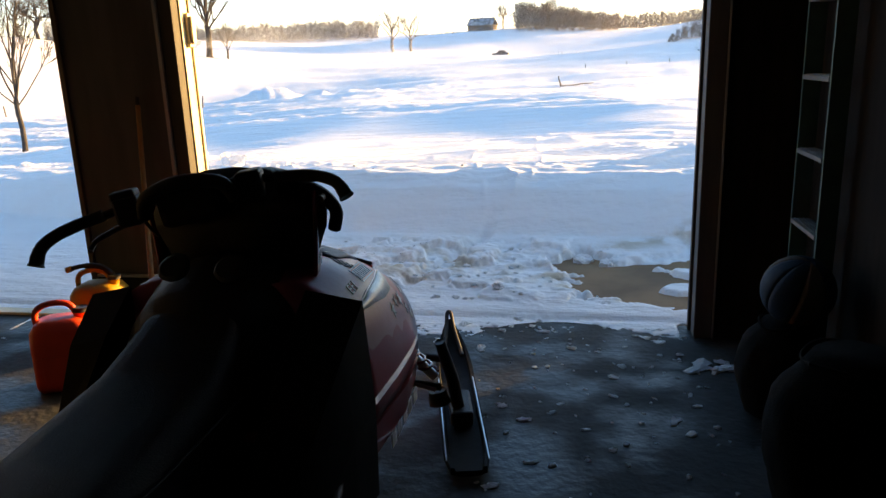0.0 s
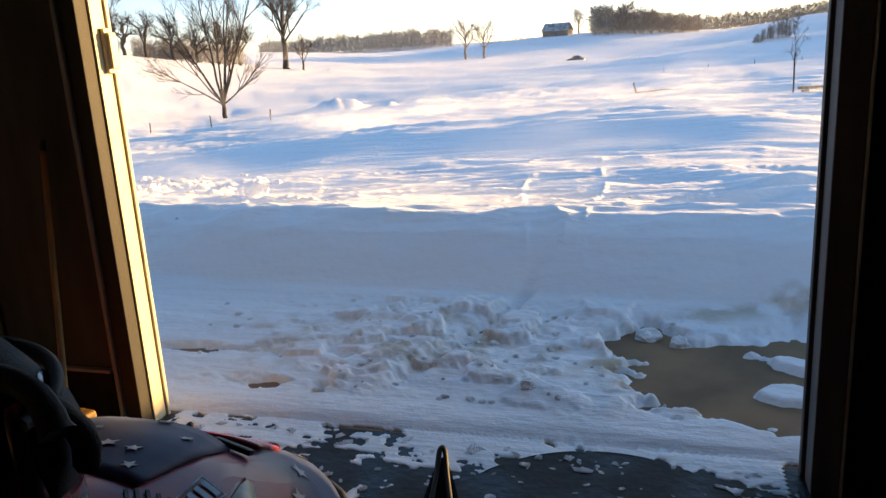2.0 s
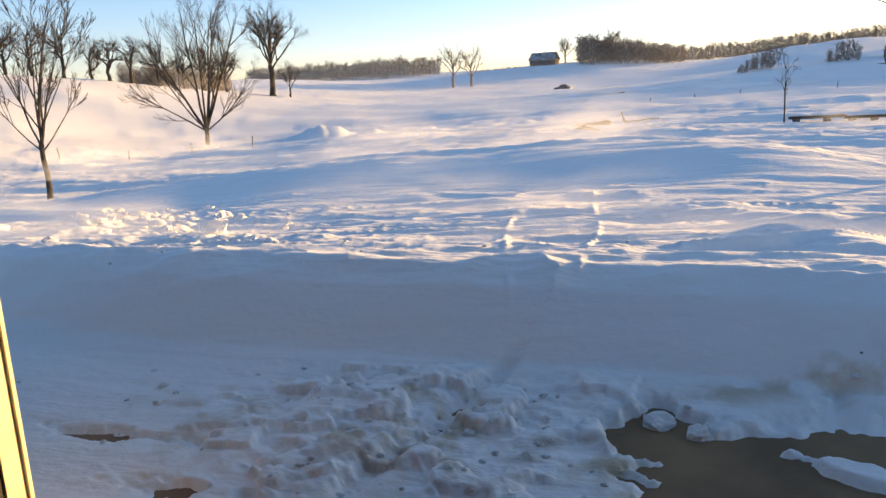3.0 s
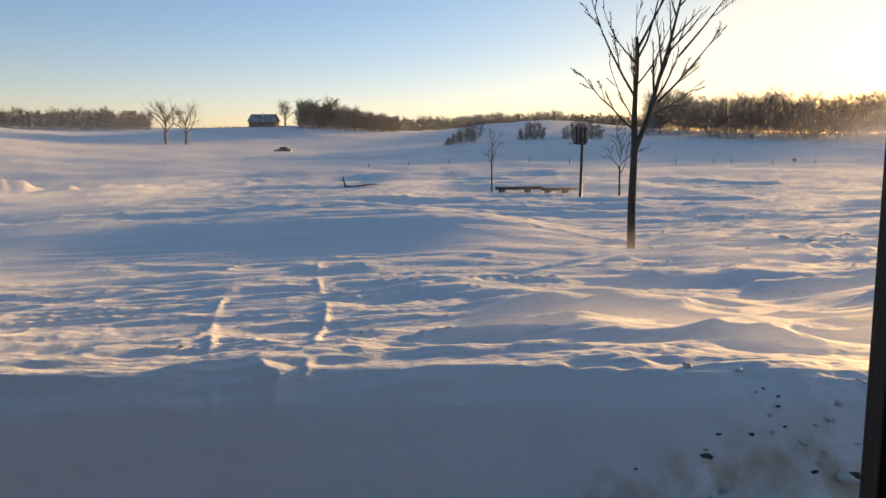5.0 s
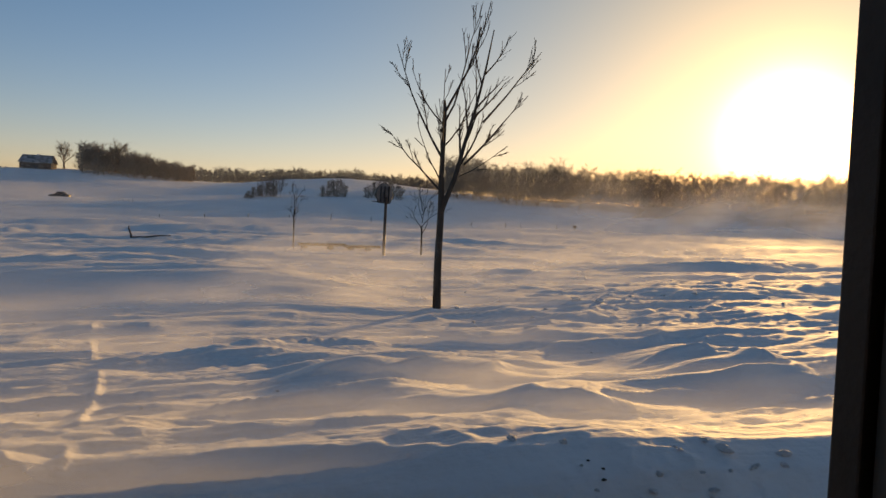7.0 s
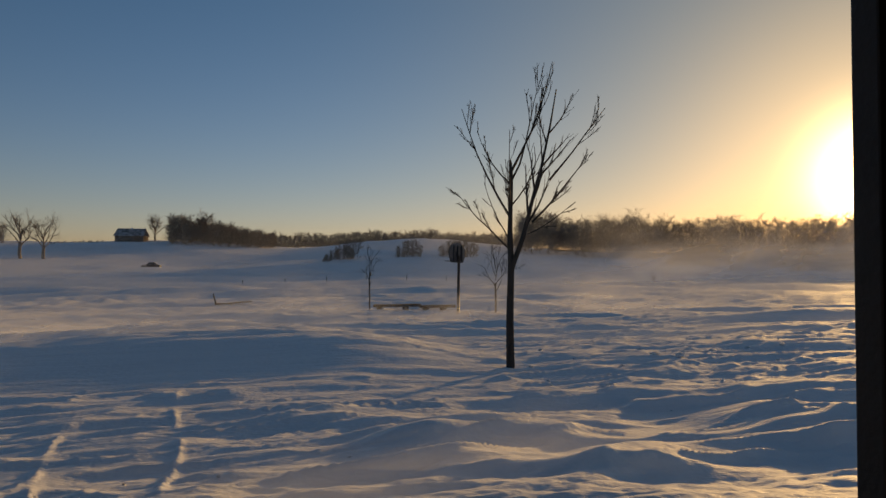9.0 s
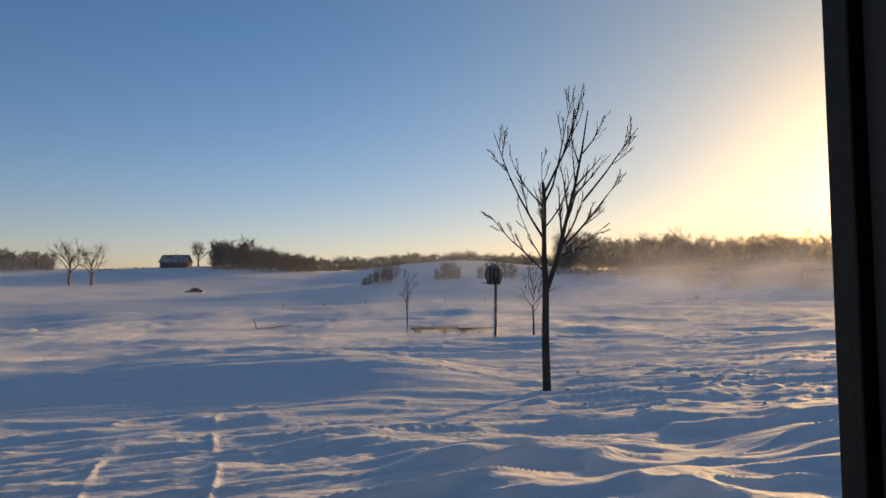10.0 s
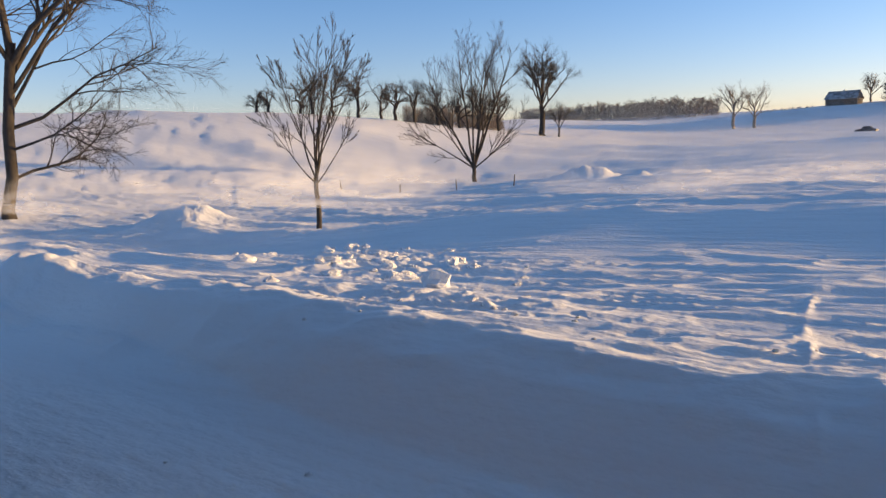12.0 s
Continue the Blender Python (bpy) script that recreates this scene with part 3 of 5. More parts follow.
def young_tree(x, y):
    rng = random.Random(5)
    root = thing("young_tree", pose(x, y, float(ground_height(x, y)) - 0.08), "slender leafless young tree with a forked trunk in drifted snow", "tree")
    V, F = [], []
    stem = bend([(0, 0, 0), (0.01, 0, 0.12), (0.0, 0, 0.8), (0.02, 0.01, 1.55), (0.0, 0.0, 2.1), (0.02, 0, 2.9), (0.0, 0, 3.15)], 3)
    tube_raw(V, F, stem, [0.085, 0.07, 0.065] + [0.064 - 0.0024 * k for k in range(9)] + [0.038 - 0.0035 * k for k in range(7)], 9)
    part("trunk", (V, F), BARK, root, smooth=True)
    # start height, offset across, heading, tilt, length, radius, lift, side shoots
    for h, off, heading, tilt, length, r, lift, kids in (
            (1.48, 0.0, -20, 25, 2.75, 0.044, 0.42, 9), (2.22, 0.32, -24, 44, 1.30, 0.020, 0.40, 7), (2.85, 0.58, -14, 40, 1.35, 0.018, 0.65, 6),
            (2.95, 0.0, -20, 30, 1.80, 0.022, 1.5, 7), (2.80, 0.0, -30, 32, 1.60, 0.018, 1.0, 6), (2.30, 0.0, 160, 33, 1.75, 0.020, 0.22, 7),
            (2.80, 0.0, 155, 52, 0.95, 0.014, 1.0, 5), (1.82, 0.0, 165, 45, 1.15, 0.017, 0.12, 7), (1.95, 0.0, 150, 26, 0.95, 0.012, 0.4, 4),
            (2.45, 0.0, -20, 50, 0.95, 0.014, 0.9, 5), (2.10, 0.0, 70, 28, 1.2, 0.014, 0.5, 4), (2.40, 0.0, 250, 30, 1.2, 0.014, 0.5, 4), (2.05, 0.26, -15, 62, 0.8, 0.010, 0.2, 4)):
        V, F = [], []
        a, b = radians(heading), radians(tilt)
        branch(V, F, rng, ACROSS * off + Vector((0, 0, h)), Vector((math.cos(a) * math.sin(b), math.sin(a) * math.sin(b), math.cos(b))), length, r, 2, lift, 0.06, kids, 5, 0.30, (16, 36))
        part("limb", (V, F), BARK, root, smooth=True)


young_tree(4.60, 13.99)
bare_tree("sapling", 9.32, 27.8, 8, 3.0, 1.2, 0.034, spray(3, 7, 0.9, 1.7, 34, 1.15, 0.016), "thin leafless sapling standing in snow", depth=2, kids=4, lift=0.35, split=0.55, group="saplings")
bare_tree("sapling", 5.46, 30.95, 9, 2.6, 1.5, 0.028, spray(4, 7, 0.95, 1.9, 26, 0.8, 0.013), "thin leafless sapling beside long planks", depth=2, kids=3, lift=0.35, split=0.5, group="saplings")
bare_tree("maple_tree", -14.86, 18.8, 12, 6.1, 1.6, 0.075, [(1.5, 150, 5, 3.6, 0.045), (1.6, 40, 14, 3.2, 0.036), (1.6, 80, 17, 3.1, 0.033), (1.5, 215, 21, 3.0, 0.03), (1.4, 35, 44, 2.1, 0.022), (1.4, 215, 46, 2.2, 0.022), (1.65, 290, 16, 3.2, 0.03), (1.5, 120, 44, 1.9, 0.02), (1.9, 30, 26, 2.6, 0.022), (2.0, 225, 30, 2.4, 0.022)],
    "leafless upright maple with fine ascending branches", depth=3, kids=6, lift=0.36, split=0.46, spread=(14, 34), wander=0.05)
bare_tree("field_tree", -31.1, 51.7, 14, 11, 1.5, 0.18, [(1.4, 215, 34, 7.5, 0.11), (1.5, 30, 22, 8.5, 0.12), (1.5, 100, 14, 8.5, 0.11), (1.5, 215, 14, 8.8, 0.11), (1.4, 25, 54, 5.5, 0.07), (1.4, 205, 60, 6.2, 0.07), (1.6, 300, 20, 8.0, 0.09), (1.6, 60, 32, 7.0, 0.08), (1.5, 35, 8, 8.6, 0.10), (1.5, 200, 44, 6.4, 0.07)],
    "broad leafless field tree with many slender stems", depth=3, kids=8, lift=0.30, split=0.46, spread=(16, 38), wander=0.06)
bare_tree("roadside_tree", -29.2, 16.7, 21, 15, 6.5, 0.21, [(6.2, 160, 12, 8.5, 0.15), (5.6, 40, 30, 8.5, 0.13), (4.6, 55, 46, 7.6, 0.10), (3.4, 50, 62, 6.4, 0.08), (5.2, 65, 50, 8.0, 0.09), (6.4, 200, 24, 8.0, 0.12), (1.5, 60, 66, 4.4, 0.07), (5.6, 90, 30, 7.0, 0.10), (5.8, 300, 34, 7.0, 0.10), (4.0, 70, 55, 7.0, 0.08), (2.6, 45, 70, 5.0, 0.06)],
    "tall leafless tree with arching branches in low sun", depth=3, kids=9, lift=0.1, split=0.5, spread=(20, 50), wander=0.17, lean=(0.9, 0.3))
bare_tree("roadside_tree", -32.5, 15.3, 22, 16, 5.0, 0.28, [(4.6, 50, 18, 10.0, 0.19), (4.8, 170, 20, 9.5, 0.18), (5.0, 90, 26, 9.0, 0.14), (4.2, 60, 36, 8.0, 0.12), (5.0, 300, 30, 8.5, 0.13)],
    "tall leafless tree with heavy upright limbs", depth=3, kids=7, lift=0.15, split=0.5, spread=(20, 50), wander=0.14, lean=(-0.4, 0.2))
bare_tree("elm_tree", -57.4, 112.2, 31, 16, 5.0, 0.46, spray(9, 12, 4.0, 7.0, 38, 9.0, 0.17), "leafless elm with a rounded crown on a snowy slope", depth=3, kids=8, lift=0.14, split=0.48, spread=(20, 46), wander=0.12)
bare_tree("elm_tree", -54.6, 112.8, 32, 6, 1.6, 0.16, spray(10, 7, 1.2, 3.0, 34, 3.6, 0.10), "small leafless elm stem beside a larger elm", depth=2, kids=6, lift=0.1, wander=0.16)
for k, (x, y, h, s) in enumerate([(-46.4, 187.2, 11.0, 41), (-41.9, 188, 9.2, 44)]):
    bare_tree("hill_tree", x, y, s, h, h * 0.35, 0.36, spray(s, 8, h * 0.25, h * 0.5, 46, h * 0.72, 0.17), "stubby leafless tree on a far snowy rise", depth=2, kids=6, lift=0.2, split=0.55, wander=0.22, mat=BARK_HAZED, group="far hill trees")
# oaks along the near hill's crest
for k in range(13):
    a = -50.1 + k * 1.55 + random.Random(k).uniform(-0.5, 0.5)
    r = 118 + random.Random(k + 50).uniform(-3, 10)
    x, y = 0.8 + r * math.sin(radians(a)), 3.8 + r * math.cos(radians(a))
    h = random.Random(k + 90).uniform(7.2, 10.4) * (0.6 if k < 2 else 1.0)
    bare_tree("oak_tree", x, y, 60 + k, h, h * 0.32, 0.26, spray(70 + k, 7, h * 0.2, h * 0.45, 50, h * 0.55, 0.15), "gnarled leafless oak on the crest of a snowy hill", depth=2, kids=7, lift=0.15, split=0.6, wander=0.25, mat=BARK, group="oaks on the hill crest")


def woods(name, az0, az1, r0, r1, height, count, seed, label, taper=None, twigs=34):
    """A far wood: many stems and twigs in one mesh."""
    rng = random.Random(seed)
    V, F = [], []
    for k in range(count):
        a = radians(az0 + (az1 - az0) * (k + rng.random()) / count)
        r = rng.uniform(r0, r1)
        x, y = 0.8 + r * math.sin(a), 3.8 + r * math.cos(a)
        z = float(land(x, y)) - 0.3
        u = k / count
        h = height * rng.uniform(0.78, 1.06) * (0.90 + 0.05 * math.sin(k * 0.07 + seed) + 0.05 * math.sin(k * 0.23 + 2 * seed)) * (taper(u) if taper else 1)
        if rng.random() < 0.03:
            h *= 1.10
        g = (0.00021 if name == "bushes" else 0.00024) * r
        top = Vector((x + rng.gauss(0, 0.4), y, z + h * 0.75))
        tube_raw(V, F, [(x, y, z), top.lerp(Vector((x, y, z)), 0.5), top], [g * 1.5, g * 1.2, g * 0.5], 3, cap=False)
        for j in range(twigs):
            t = rng.uniform(0.06, 0.98)
            p = Vector((x, y, z)).lerp(top, t)
            b, up = rng.uniform(0, 6.283), rng.uniform(0.25, 1.2)
            ln = h * rng.uniform(0.10, 0.27) * (1.15 - 0.5 * t)
            d = Vector((math.cos(b), math.sin(b), up)).normalized()
            mid = p + d * ln * 0.55 + Vector((rng.gauss(0, 0.2), rng.gauss(0, 0.2), 0))
            tip = p + d * ln + Vector((0, 0, ln * 0.15))
            tube_raw(V, F, [p, mid, tip], [g * 0.9, g * 0.7, g * 0.3], 3, cap=False)
            for q in range(4):
                s = mid.lerp(tip, rng.uniform(0, 0.8))
                e = s + Vector((rng.gauss(0, 1), rng.gauss(0, 1), rng.uniform(-0.1, 1.1))).normalized() * ln * 0.45
                tube_raw(V, F, [s, e], [g * 0.6, g * 0.25], 3, cap=False)
    return tagged(part(name, (V, F), BARK_HAZED), label, "woods", kind="stuff")


woods("woods", 21.3, 64, 205, 262, 16.2, 560, 201, "long leafless wood along the field's far edge", twigs=48)
woods("woods", -4.9, 2.6, 236, 266, 11.5, 190, 202, "dense leafless grove beside a barn on the hill", taper=lambda u: 1.05 - 0.42 * u, twigs=36)
woods("woods", -29.7, -15.4, 330, 370, 12.0, 230, 203, "low dark leafless wood on the horizon", taper=lambda u: min(1.0, 0.7 + 0.5 * u), twigs=30)
woods("woods", 1.2, 22.5, 400, 440, 11.5, 400, 204, "thin line of leafless woods on the horizon", twigs=26)
woods("woods", -38.6, -31.2, 132, 155, 6.0, 110, 205, "leafless thicket behind a snowy hill", twigs=30)
woods("bushes", 6.3, 8.9, 165, 172, 8.0, 15, 206, "grey leafless bushes half sunk in snow", taper=lambda u: 0.4 + 0.8 * u, twigs=50)
woods("bushes", 11.9, 13.9, 168, 174, 6.6, 11, 207, "grey leafless bushes half sunk in snow", taper=lambda u: 0.62 + 0.4 * math.sin(math.pi * u), twigs=50)
woods("bushes", 15.3, 18.3, 172, 178, 7.4, 14, 208, "grey leafless bushes half sunk in snow", taper=lambda u: 0.62 + 0.4 * math.sin(math.pi * u), twigs=50)
woods("bushes", -12.7, -9.2, 250, 256, 1.4, 14, 209, "low brush on the crest of a snowy hill", twigs=30)
bare_tree("hill_tree", 0.8 + 262 * math.sin(radians(-5.9)), 3.8 + 262 * math.cos(radians(-5.9)), 77, 8, 2.4, 0.32, spray(78, 10, 2.0, 4.2, 46, 5.2, 0.18), "round-crowned leafless tree beside a barn", depth=2, kids=7, lift=0.15, mat=BARK_HAZED)


bare_tree("hill_tree", 0.8 + 248 * math.sin(radians(-2.4)), 3.8 + 248 * math.cos(radians(-2.4)), 83, 14, 4.5, 0.4, spray(84, 14, 2.5, 6.0, 40, 5.0, 0.2), "tall round-crowned leafless tree rising from a grove", depth=2, kids=8, lift=0.2, mat=BARK_HAZED)


# ---- things in the field ----
ROOF = material("snow_dusted_shingles", (0.45, 0.46, 0.48), 0.8, dark=(0.12, 0.11, 0.11), scale=0.9)


def barn():
    x, y = 0.8 + 258 * math.sin(radians(-7.45)), 3.8 + 258 * math.cos(radians(-7.45))
    root = thing("barn", pose(x, y, float(land(x, y)) - 1.7, 0, 0, -8), "small dark weathered barn with a snowy gable roof", "barn")
    part("wall", box(-4.4, 4.4, -3, 3, 0, 3.4), OLDWOOD, root)
    V = [(-4.7, -3.5, 3.2), (4.7, -3.5, 3.2), (4.4, 0, 5.6), (-4.4, 0, 5.6), (-4.7, 3.5, 3.2), (4.7, 3.5, 3.2)]
    V += [(a, b, c + 0.22) for a, b, c in V]
    F = [(0, 1, 2, 3), (3, 2, 5, 4), (9, 8, 7, 6), (10, 11, 8, 9), (0, 6, 7, 1), (4, 5, 11, 10), (0, 3, 9, 6), (3, 4, 10, 9), (1, 7, 8, 2), (2, 8, 11, 5)]
    part("roof", (V, F), ROOF, root, "snow-dusted gable roof")
    for k in (-3.2, 0.2, 3.0):
        part("window", box(k - 0.5, k + 0.5, -3.06, -3.004, 1.3, 2.5), BLACKPIPE, root)
    part("door", box(-1.9, -0.8, -3.07, -3.004, 0, 2.3), OLDWOOD, root)
    part("vent", box(-0.3, 0.3, -0.3, 0.3, 5.5, 6.1), METAL, root)


def basketball_hoop():
    x, y = 7.93, 27.7
    z = float(ground_height(x, y))
    root = thing("basketball_hoop", pose(x, y, z - 0.3, 0, 1.0, 32), "dark basketball hoop with a fan-shaped backboard in deep snow", "basketball hoop")
    top = 2.28 + 0.3 - z
    part("pole", tube([(0, 0, -0.4), (0, 0, 1.2), (0, 0, top - 0.1)], [0.05, 0.05, 0.045], 12), BLACKPIPE, root, smooth=True)
    outline = [(0.42 * math.cos(a), 0.36 * math.sin(a)) for a in np.linspace(-0.5, math.pi + 0.5, 22)] + [(-0.3, -0.30), (0.3, -0.30)]
    rings = [[(p[0], d, top + p[1]) for p in outline] for d in (0.07, 0.10)]
    part("backboard", loft(rings), BOARD, root, "smoky fan-shaped backboard")
    part("backboard_rim", tube([(p[0], 0.085, top + p[1]) for p in outline + outline[:1]], 0.018, 6), BLACKPIPE, root, smooth=True)
    for k in (-0.2, 0.0, 0.2):
        part("brace", box(k - 0.025, k + 0.025, 0.03, 0.066, top - 0.28, top + 0.26), BLACKPIPE, root)
    ring = [(0.21 * math.cos(a), 0.36 + 0.21 * math.sin(a), top - 0.26) for a in np.linspace(0, 2 * math.pi, 25)]
    part("hoop", tube(ring, 0.011, 6), BLACKPIPE, root, "thin steel rim", smooth=True)
    part("bracket", box(-0.06, 0.06, 0.104, 0.16, top - 0.30, top - 0.2, 0.008), BLACKPIPE, root)


def plank_frame():
    a, b = Vector((5.60, 30.74, 0.0)), Vector((8.85, 31.2, 0.0))
    z = max(float(ground_height(a.x + (b.x - a.x) * k, a.y + (b.y - a.y) * k)) for k in (0, 0.25, 0.5, 0.75, 1)) + 0.04
    d = b - a
    root = thing("plank_bench", pose(a.x, a.y, z, 0, 0, math.degrees(math.atan2(d.y, d.x))), "long low weathered planks on blocks, half buried in snow", "planks")
    ln = d.length
    part("plank", box(0, ln * 0.56, -0.12, 0.12, 0.05, 0.15, 0.008), TARRED, root)
    part("plank", box(ln * 0.565, ln, -0.10, 0.14, -0.01, 0.09, 0.008), TARRED, root)
    for k in (0.04, 0.35, 0.6, 0.82):
        part("block", box(ln * k, ln * k + 0.2, -0.11, 0.11, -0.5, -0.012 if k > 0.5 else 0.048, 0.015), OLDWOOD, root)


def field_stick():
    x, y = -0.15, 36.5
    root = thing("broken_branch", pose(x, y, float(ground_height(x, y)) - 0.03), "dark broken branch sticking out of the snow", "branch")
    part("stem", tube([(-0.02, 0, -0.2), (-0.03, 0, 0.15), (-0.12, 0, 0.42), (-0.10, 0, 0.52)], [0.045, 0.04, 0.03, 0.02], 7), BARK, root, smooth=True)
    part("limb", tube([(0.0, 0, 0.05), (0.5, 0.1, 0.06), (1.0, 0.1, 0.13), (1.5, 0.2, 0.14)], [0.04, 0.035, 0.03, 0.015], 7), BARK, root, smooth=True)


def car_wreck():
    r, a = 150, radians(-6.14)
    x, y = 0.8 + r * math.sin(a), 3.8 + r * math.cos(a)
    root = thing("rusty_car", pose(x, y, float(land(x, y)) - 0.2, 0, 0, -8), "old dark car body half buried in the far field", "car")
    secs = []
    for u, w, h in ((-1.75, 0.6, 0.55), (-1.6, 0.8, 0.8), (-0.7, 0.85, 0.95), (-0.35, 0.8, 1.35), (0.6, 0.8, 1.4), (1.1, 0.85, 0.95), (1.7, 0.8, 0.85), (1.8, 0.6, 0.6)):
        secs.append([(u, -w, 0), (u, -w, h * 0.6), (u, -w * 0.8, h), (u, w * 0.8, h), (u, w, h * 0.6), (u, w, 0)])
    part("body", loft(secs), BLACKPIPE, root)
    part("snow_cap", loft([[(u, -0.55, 1.36), (u, 0, 1.46), (u, 0.55, 1.36), (u, 0, 1.33)] for u in (-0.3, 0.1, 0.6)]), CHUNK, root, "cap of white snow")
    for u in (-1.1, 1.1):
        part("wheel", tube([(u, -0.88, 0.2), (u, -0.78, 0.2)], 0.3, 12), BLACKPIPE, root)


def posts():
    """Fence posts: a row across the field, a small pen and odd stakes."""
    places = [(-3.6 + 0.30 * k, 150 + 0.6 * (k % 3), 1.15) for k in range(8)]
    places += [(20.9 + 2.2 * k + 0.5 * (k % 3), 88 + 1.4 * k, 0.9) for k in range(6)]
    places += [(0.3 + 3.1 * k, 84 + (k % 2) * 3, 0.8) for k in range(6)]
    places += [(-44 + 4.4 * k, 43 - 1.1 * k, 0.6) for k in range(4)]
    proto = None
    rng = random.Random(31)
    for az, r, h in places:
        x, y = 0.8 + r * math.sin(radians(az)), 3.8 + r * math.cos(radians(az))
        m = pose(x, y, float(ground_height(x, y)) - 0.25, rng.uniform(-6, 6), rng.uniform(-6, 6), rng.uniform(0, 360))
        if proto is None:
            proto = thing("fence_post", m, "weathered wooden fence post standing in snow", "fence post", "field fence posts")
            part("post", tube([(0, 0, -0.3), (0.01, 0, 0.4), (0, 0.01, 0.85)], [0.036, 0.033, 0.03], 7), OLDWOOD, proto)
            part("cap", tube([(0, 0.01, 0.85), (0, 0.01, 0.89)], [0.031, 0.02], 7), CHUNK, proto, "small snow cap")
        else:
            copy_thing(proto, m)
    x, y = 0.8 + 95 * math.sin(radians(31.6)), 3.8 + 95 * math.cos(radians(31.6))
    root = thing("field_marker", pose(x, y, float(ground_height(x, y)) - 0.2, 0, 0, -30), "small dark marker board on a short stake", "sign")
    part("stake", box(-0.03, 0.03, -0.03, 0.03, 0, 0.8, 0.005), OLDWOOD, root)
    part("board", box(-0.22, 0.22, -0.06, -0.034, 0.5, 0.85, 0.005), OLDWOOD, root)


barn(), basketball_hoop(), plank_frame(), field_stick(), car_wreck(), posts()


def snow_lumps():
    """Broken lumps of snow: thrown up before the door, on the crest and beside the plough heaps."""
    meshes = []
    for s in range(6):
        me = bpy.data.meshes.new("snow_lump")
        bm = lump(300 + s)
        bm.to_mesh(me), bm.free()
        me.materials.append(CHUNK)
        meshes.append(me)
    rng = random.Random(44)
    spots = [(0.84, 6.04, 0.075), (1.03, 5.93, 0.07), (1.15, 5.88, 0.04), (0.26, 5.06, 0.045)]
    spots += [(rng.gauss(-0.3, 0.9), rng.uniform(4.9, 6.4), abs(rng.gauss(0.004, 0.008)) + 0.009) for _ in range(90)]
    spots += [(*(lambda u: (-6.4 + u, 11.5 - 0.55 * u + rng.gauss(0, 0.8)))(rng.gauss(0, 1.5)), abs(rng.gauss(0.02, 0.06)) + 0.02) for _ in range(70)]
    spots += [(rng.gauss(-2.2, 1.6), rng.gauss(8.1, 0.35), abs(rng.gauss(0.006, 0.01)) + 0.008) for _ in range(24)]
    spots += [(rng.uniform(4.5, 14), rng.uniform(10.5, 16), abs(rng.gauss(0.012, 0.02)) + 0.015) for _ in range(40)]
    spots += [(rng.gauss(3.1, 0.5), rng.gauss(6.5, 0.25), abs(rng.gauss(0.01, 0.014)) + 0.010) for _ in range(45)]
    for x, y, r in spots:
        if bare(np.array(x), np.array(y)) > 0.5 and r < 0.05:
            continue
        ob = new("snow_lump", rng.choice(meshes))
        z = max(float(ground_height(x, y)), -0.012)
        ob.matrix_basis = pose(x, y, z + r * 0.1, 0, 0, rng.uniform(0, 360)) @ Matrix.Diagonal((r * rng.uniform(0.8, 1.5), r * rng.uniform(0.8, 1.2), r * rng.uniform(0.7, 1.1), 1))
        tagged(ob, "broken lump of packed white snow", "snow lump", "scattered snow lumps")


snow_lumps()


def soil_clods():
    """Frozen earth thrown up with the snow at the foot of the bank."""
    rng = random.Random(61)
    meshes = []
    for s in range(4):
        me = bpy.data.meshes.new("soil_clod")
        bm = lump(820 + s, 0.34, 0.6, 2)
        bm.to_mesh(me), bm.free()
        me.materials.append(SOIL)
        meshes.append(me)
    for k in range(13):
        x, y = rng.gauss(2.45, 0.22), rng.gauss(6.5, 0.12)
        r = 0.008 + 0.028 * rng.random() ** 2
        ob = new("soil_clod", rng.choice(meshes))
        ob.matrix_basis = pose(x, y, float(ground_height(x, y)) - r * 0.1, 0, 0, rng.uniform(0, 360)) @ Matrix.Diagonal((r * rng.uniform(1.0, 1.9), r, r * rng.uniform(0.6, 1.0), 1))
        tagged(ob, "dark clod of frozen earth in the snow bank", "soil clod", "soil clods in the bank")


soil_clods()


# ---- in the garage ----
BLACK_VINYL = material("black_vinyl", (0.016, 0.016, 0.018), 0.6, dark=(0.010, 0.010, 0.012), scale=9, grain=240, bump=0.25, spec=0.22)
BLACK_PLASTIC = material("black_plastic", (0.014, 0.014, 0.016), 0.55, scale=12, grain=200, spec=0.3)
RUBBER = material("black_rubber", (0.025, 0.025, 0.025), 0.8, scale=12)
RED_PAINT = material("scuffed_red_bodywork", (0.36, 0.025, 0.03), 0.3, dark=(0.24, 0.02, 0.03), scale=7, coat=0.4, bump=0.05)
SMOKE = material("smoked_red_windshield", (0.22, 0.02, 0.026), 0.25, dark=(0.14, 0.014, 0.02), scale=5, coat=0.5, bump=0.02)
WHITE_DECAL = material("white_decal", (0.72, 0.72, 0.74), 0.4, dark=(0.55, 0.55, 0.58), scale=14)
BLUE_DECAL = material("pale_blue_decal", (0.22, 0.45, 0.62), 0.5, dark=(0.15, 0.34, 0.5), scale=14)
CREAM_DECAL = material("cream_decal", (0.72, 0.58, 0.36), 0.35, dark=(0.42, 0.33, 0.2), scale=9, coat=0.3)
PRINT_WHITE = material("faded_printed_white", (0.6, 0.6, 0.62), 0.5, dark=(0.45, 0.46, 0.48), scale=14)
SKI_PLASTIC = material("scuffed_ski_plastic", (0.008, 0.008, 0.009), 0.75, dark=(0.004, 0.004, 0.005), scale=14, grain=160, spec=0.12)
CHROME = material("worn_bright_metal", (0.6, 0.6, 0.6), 0.3, 0.9, scale=12)
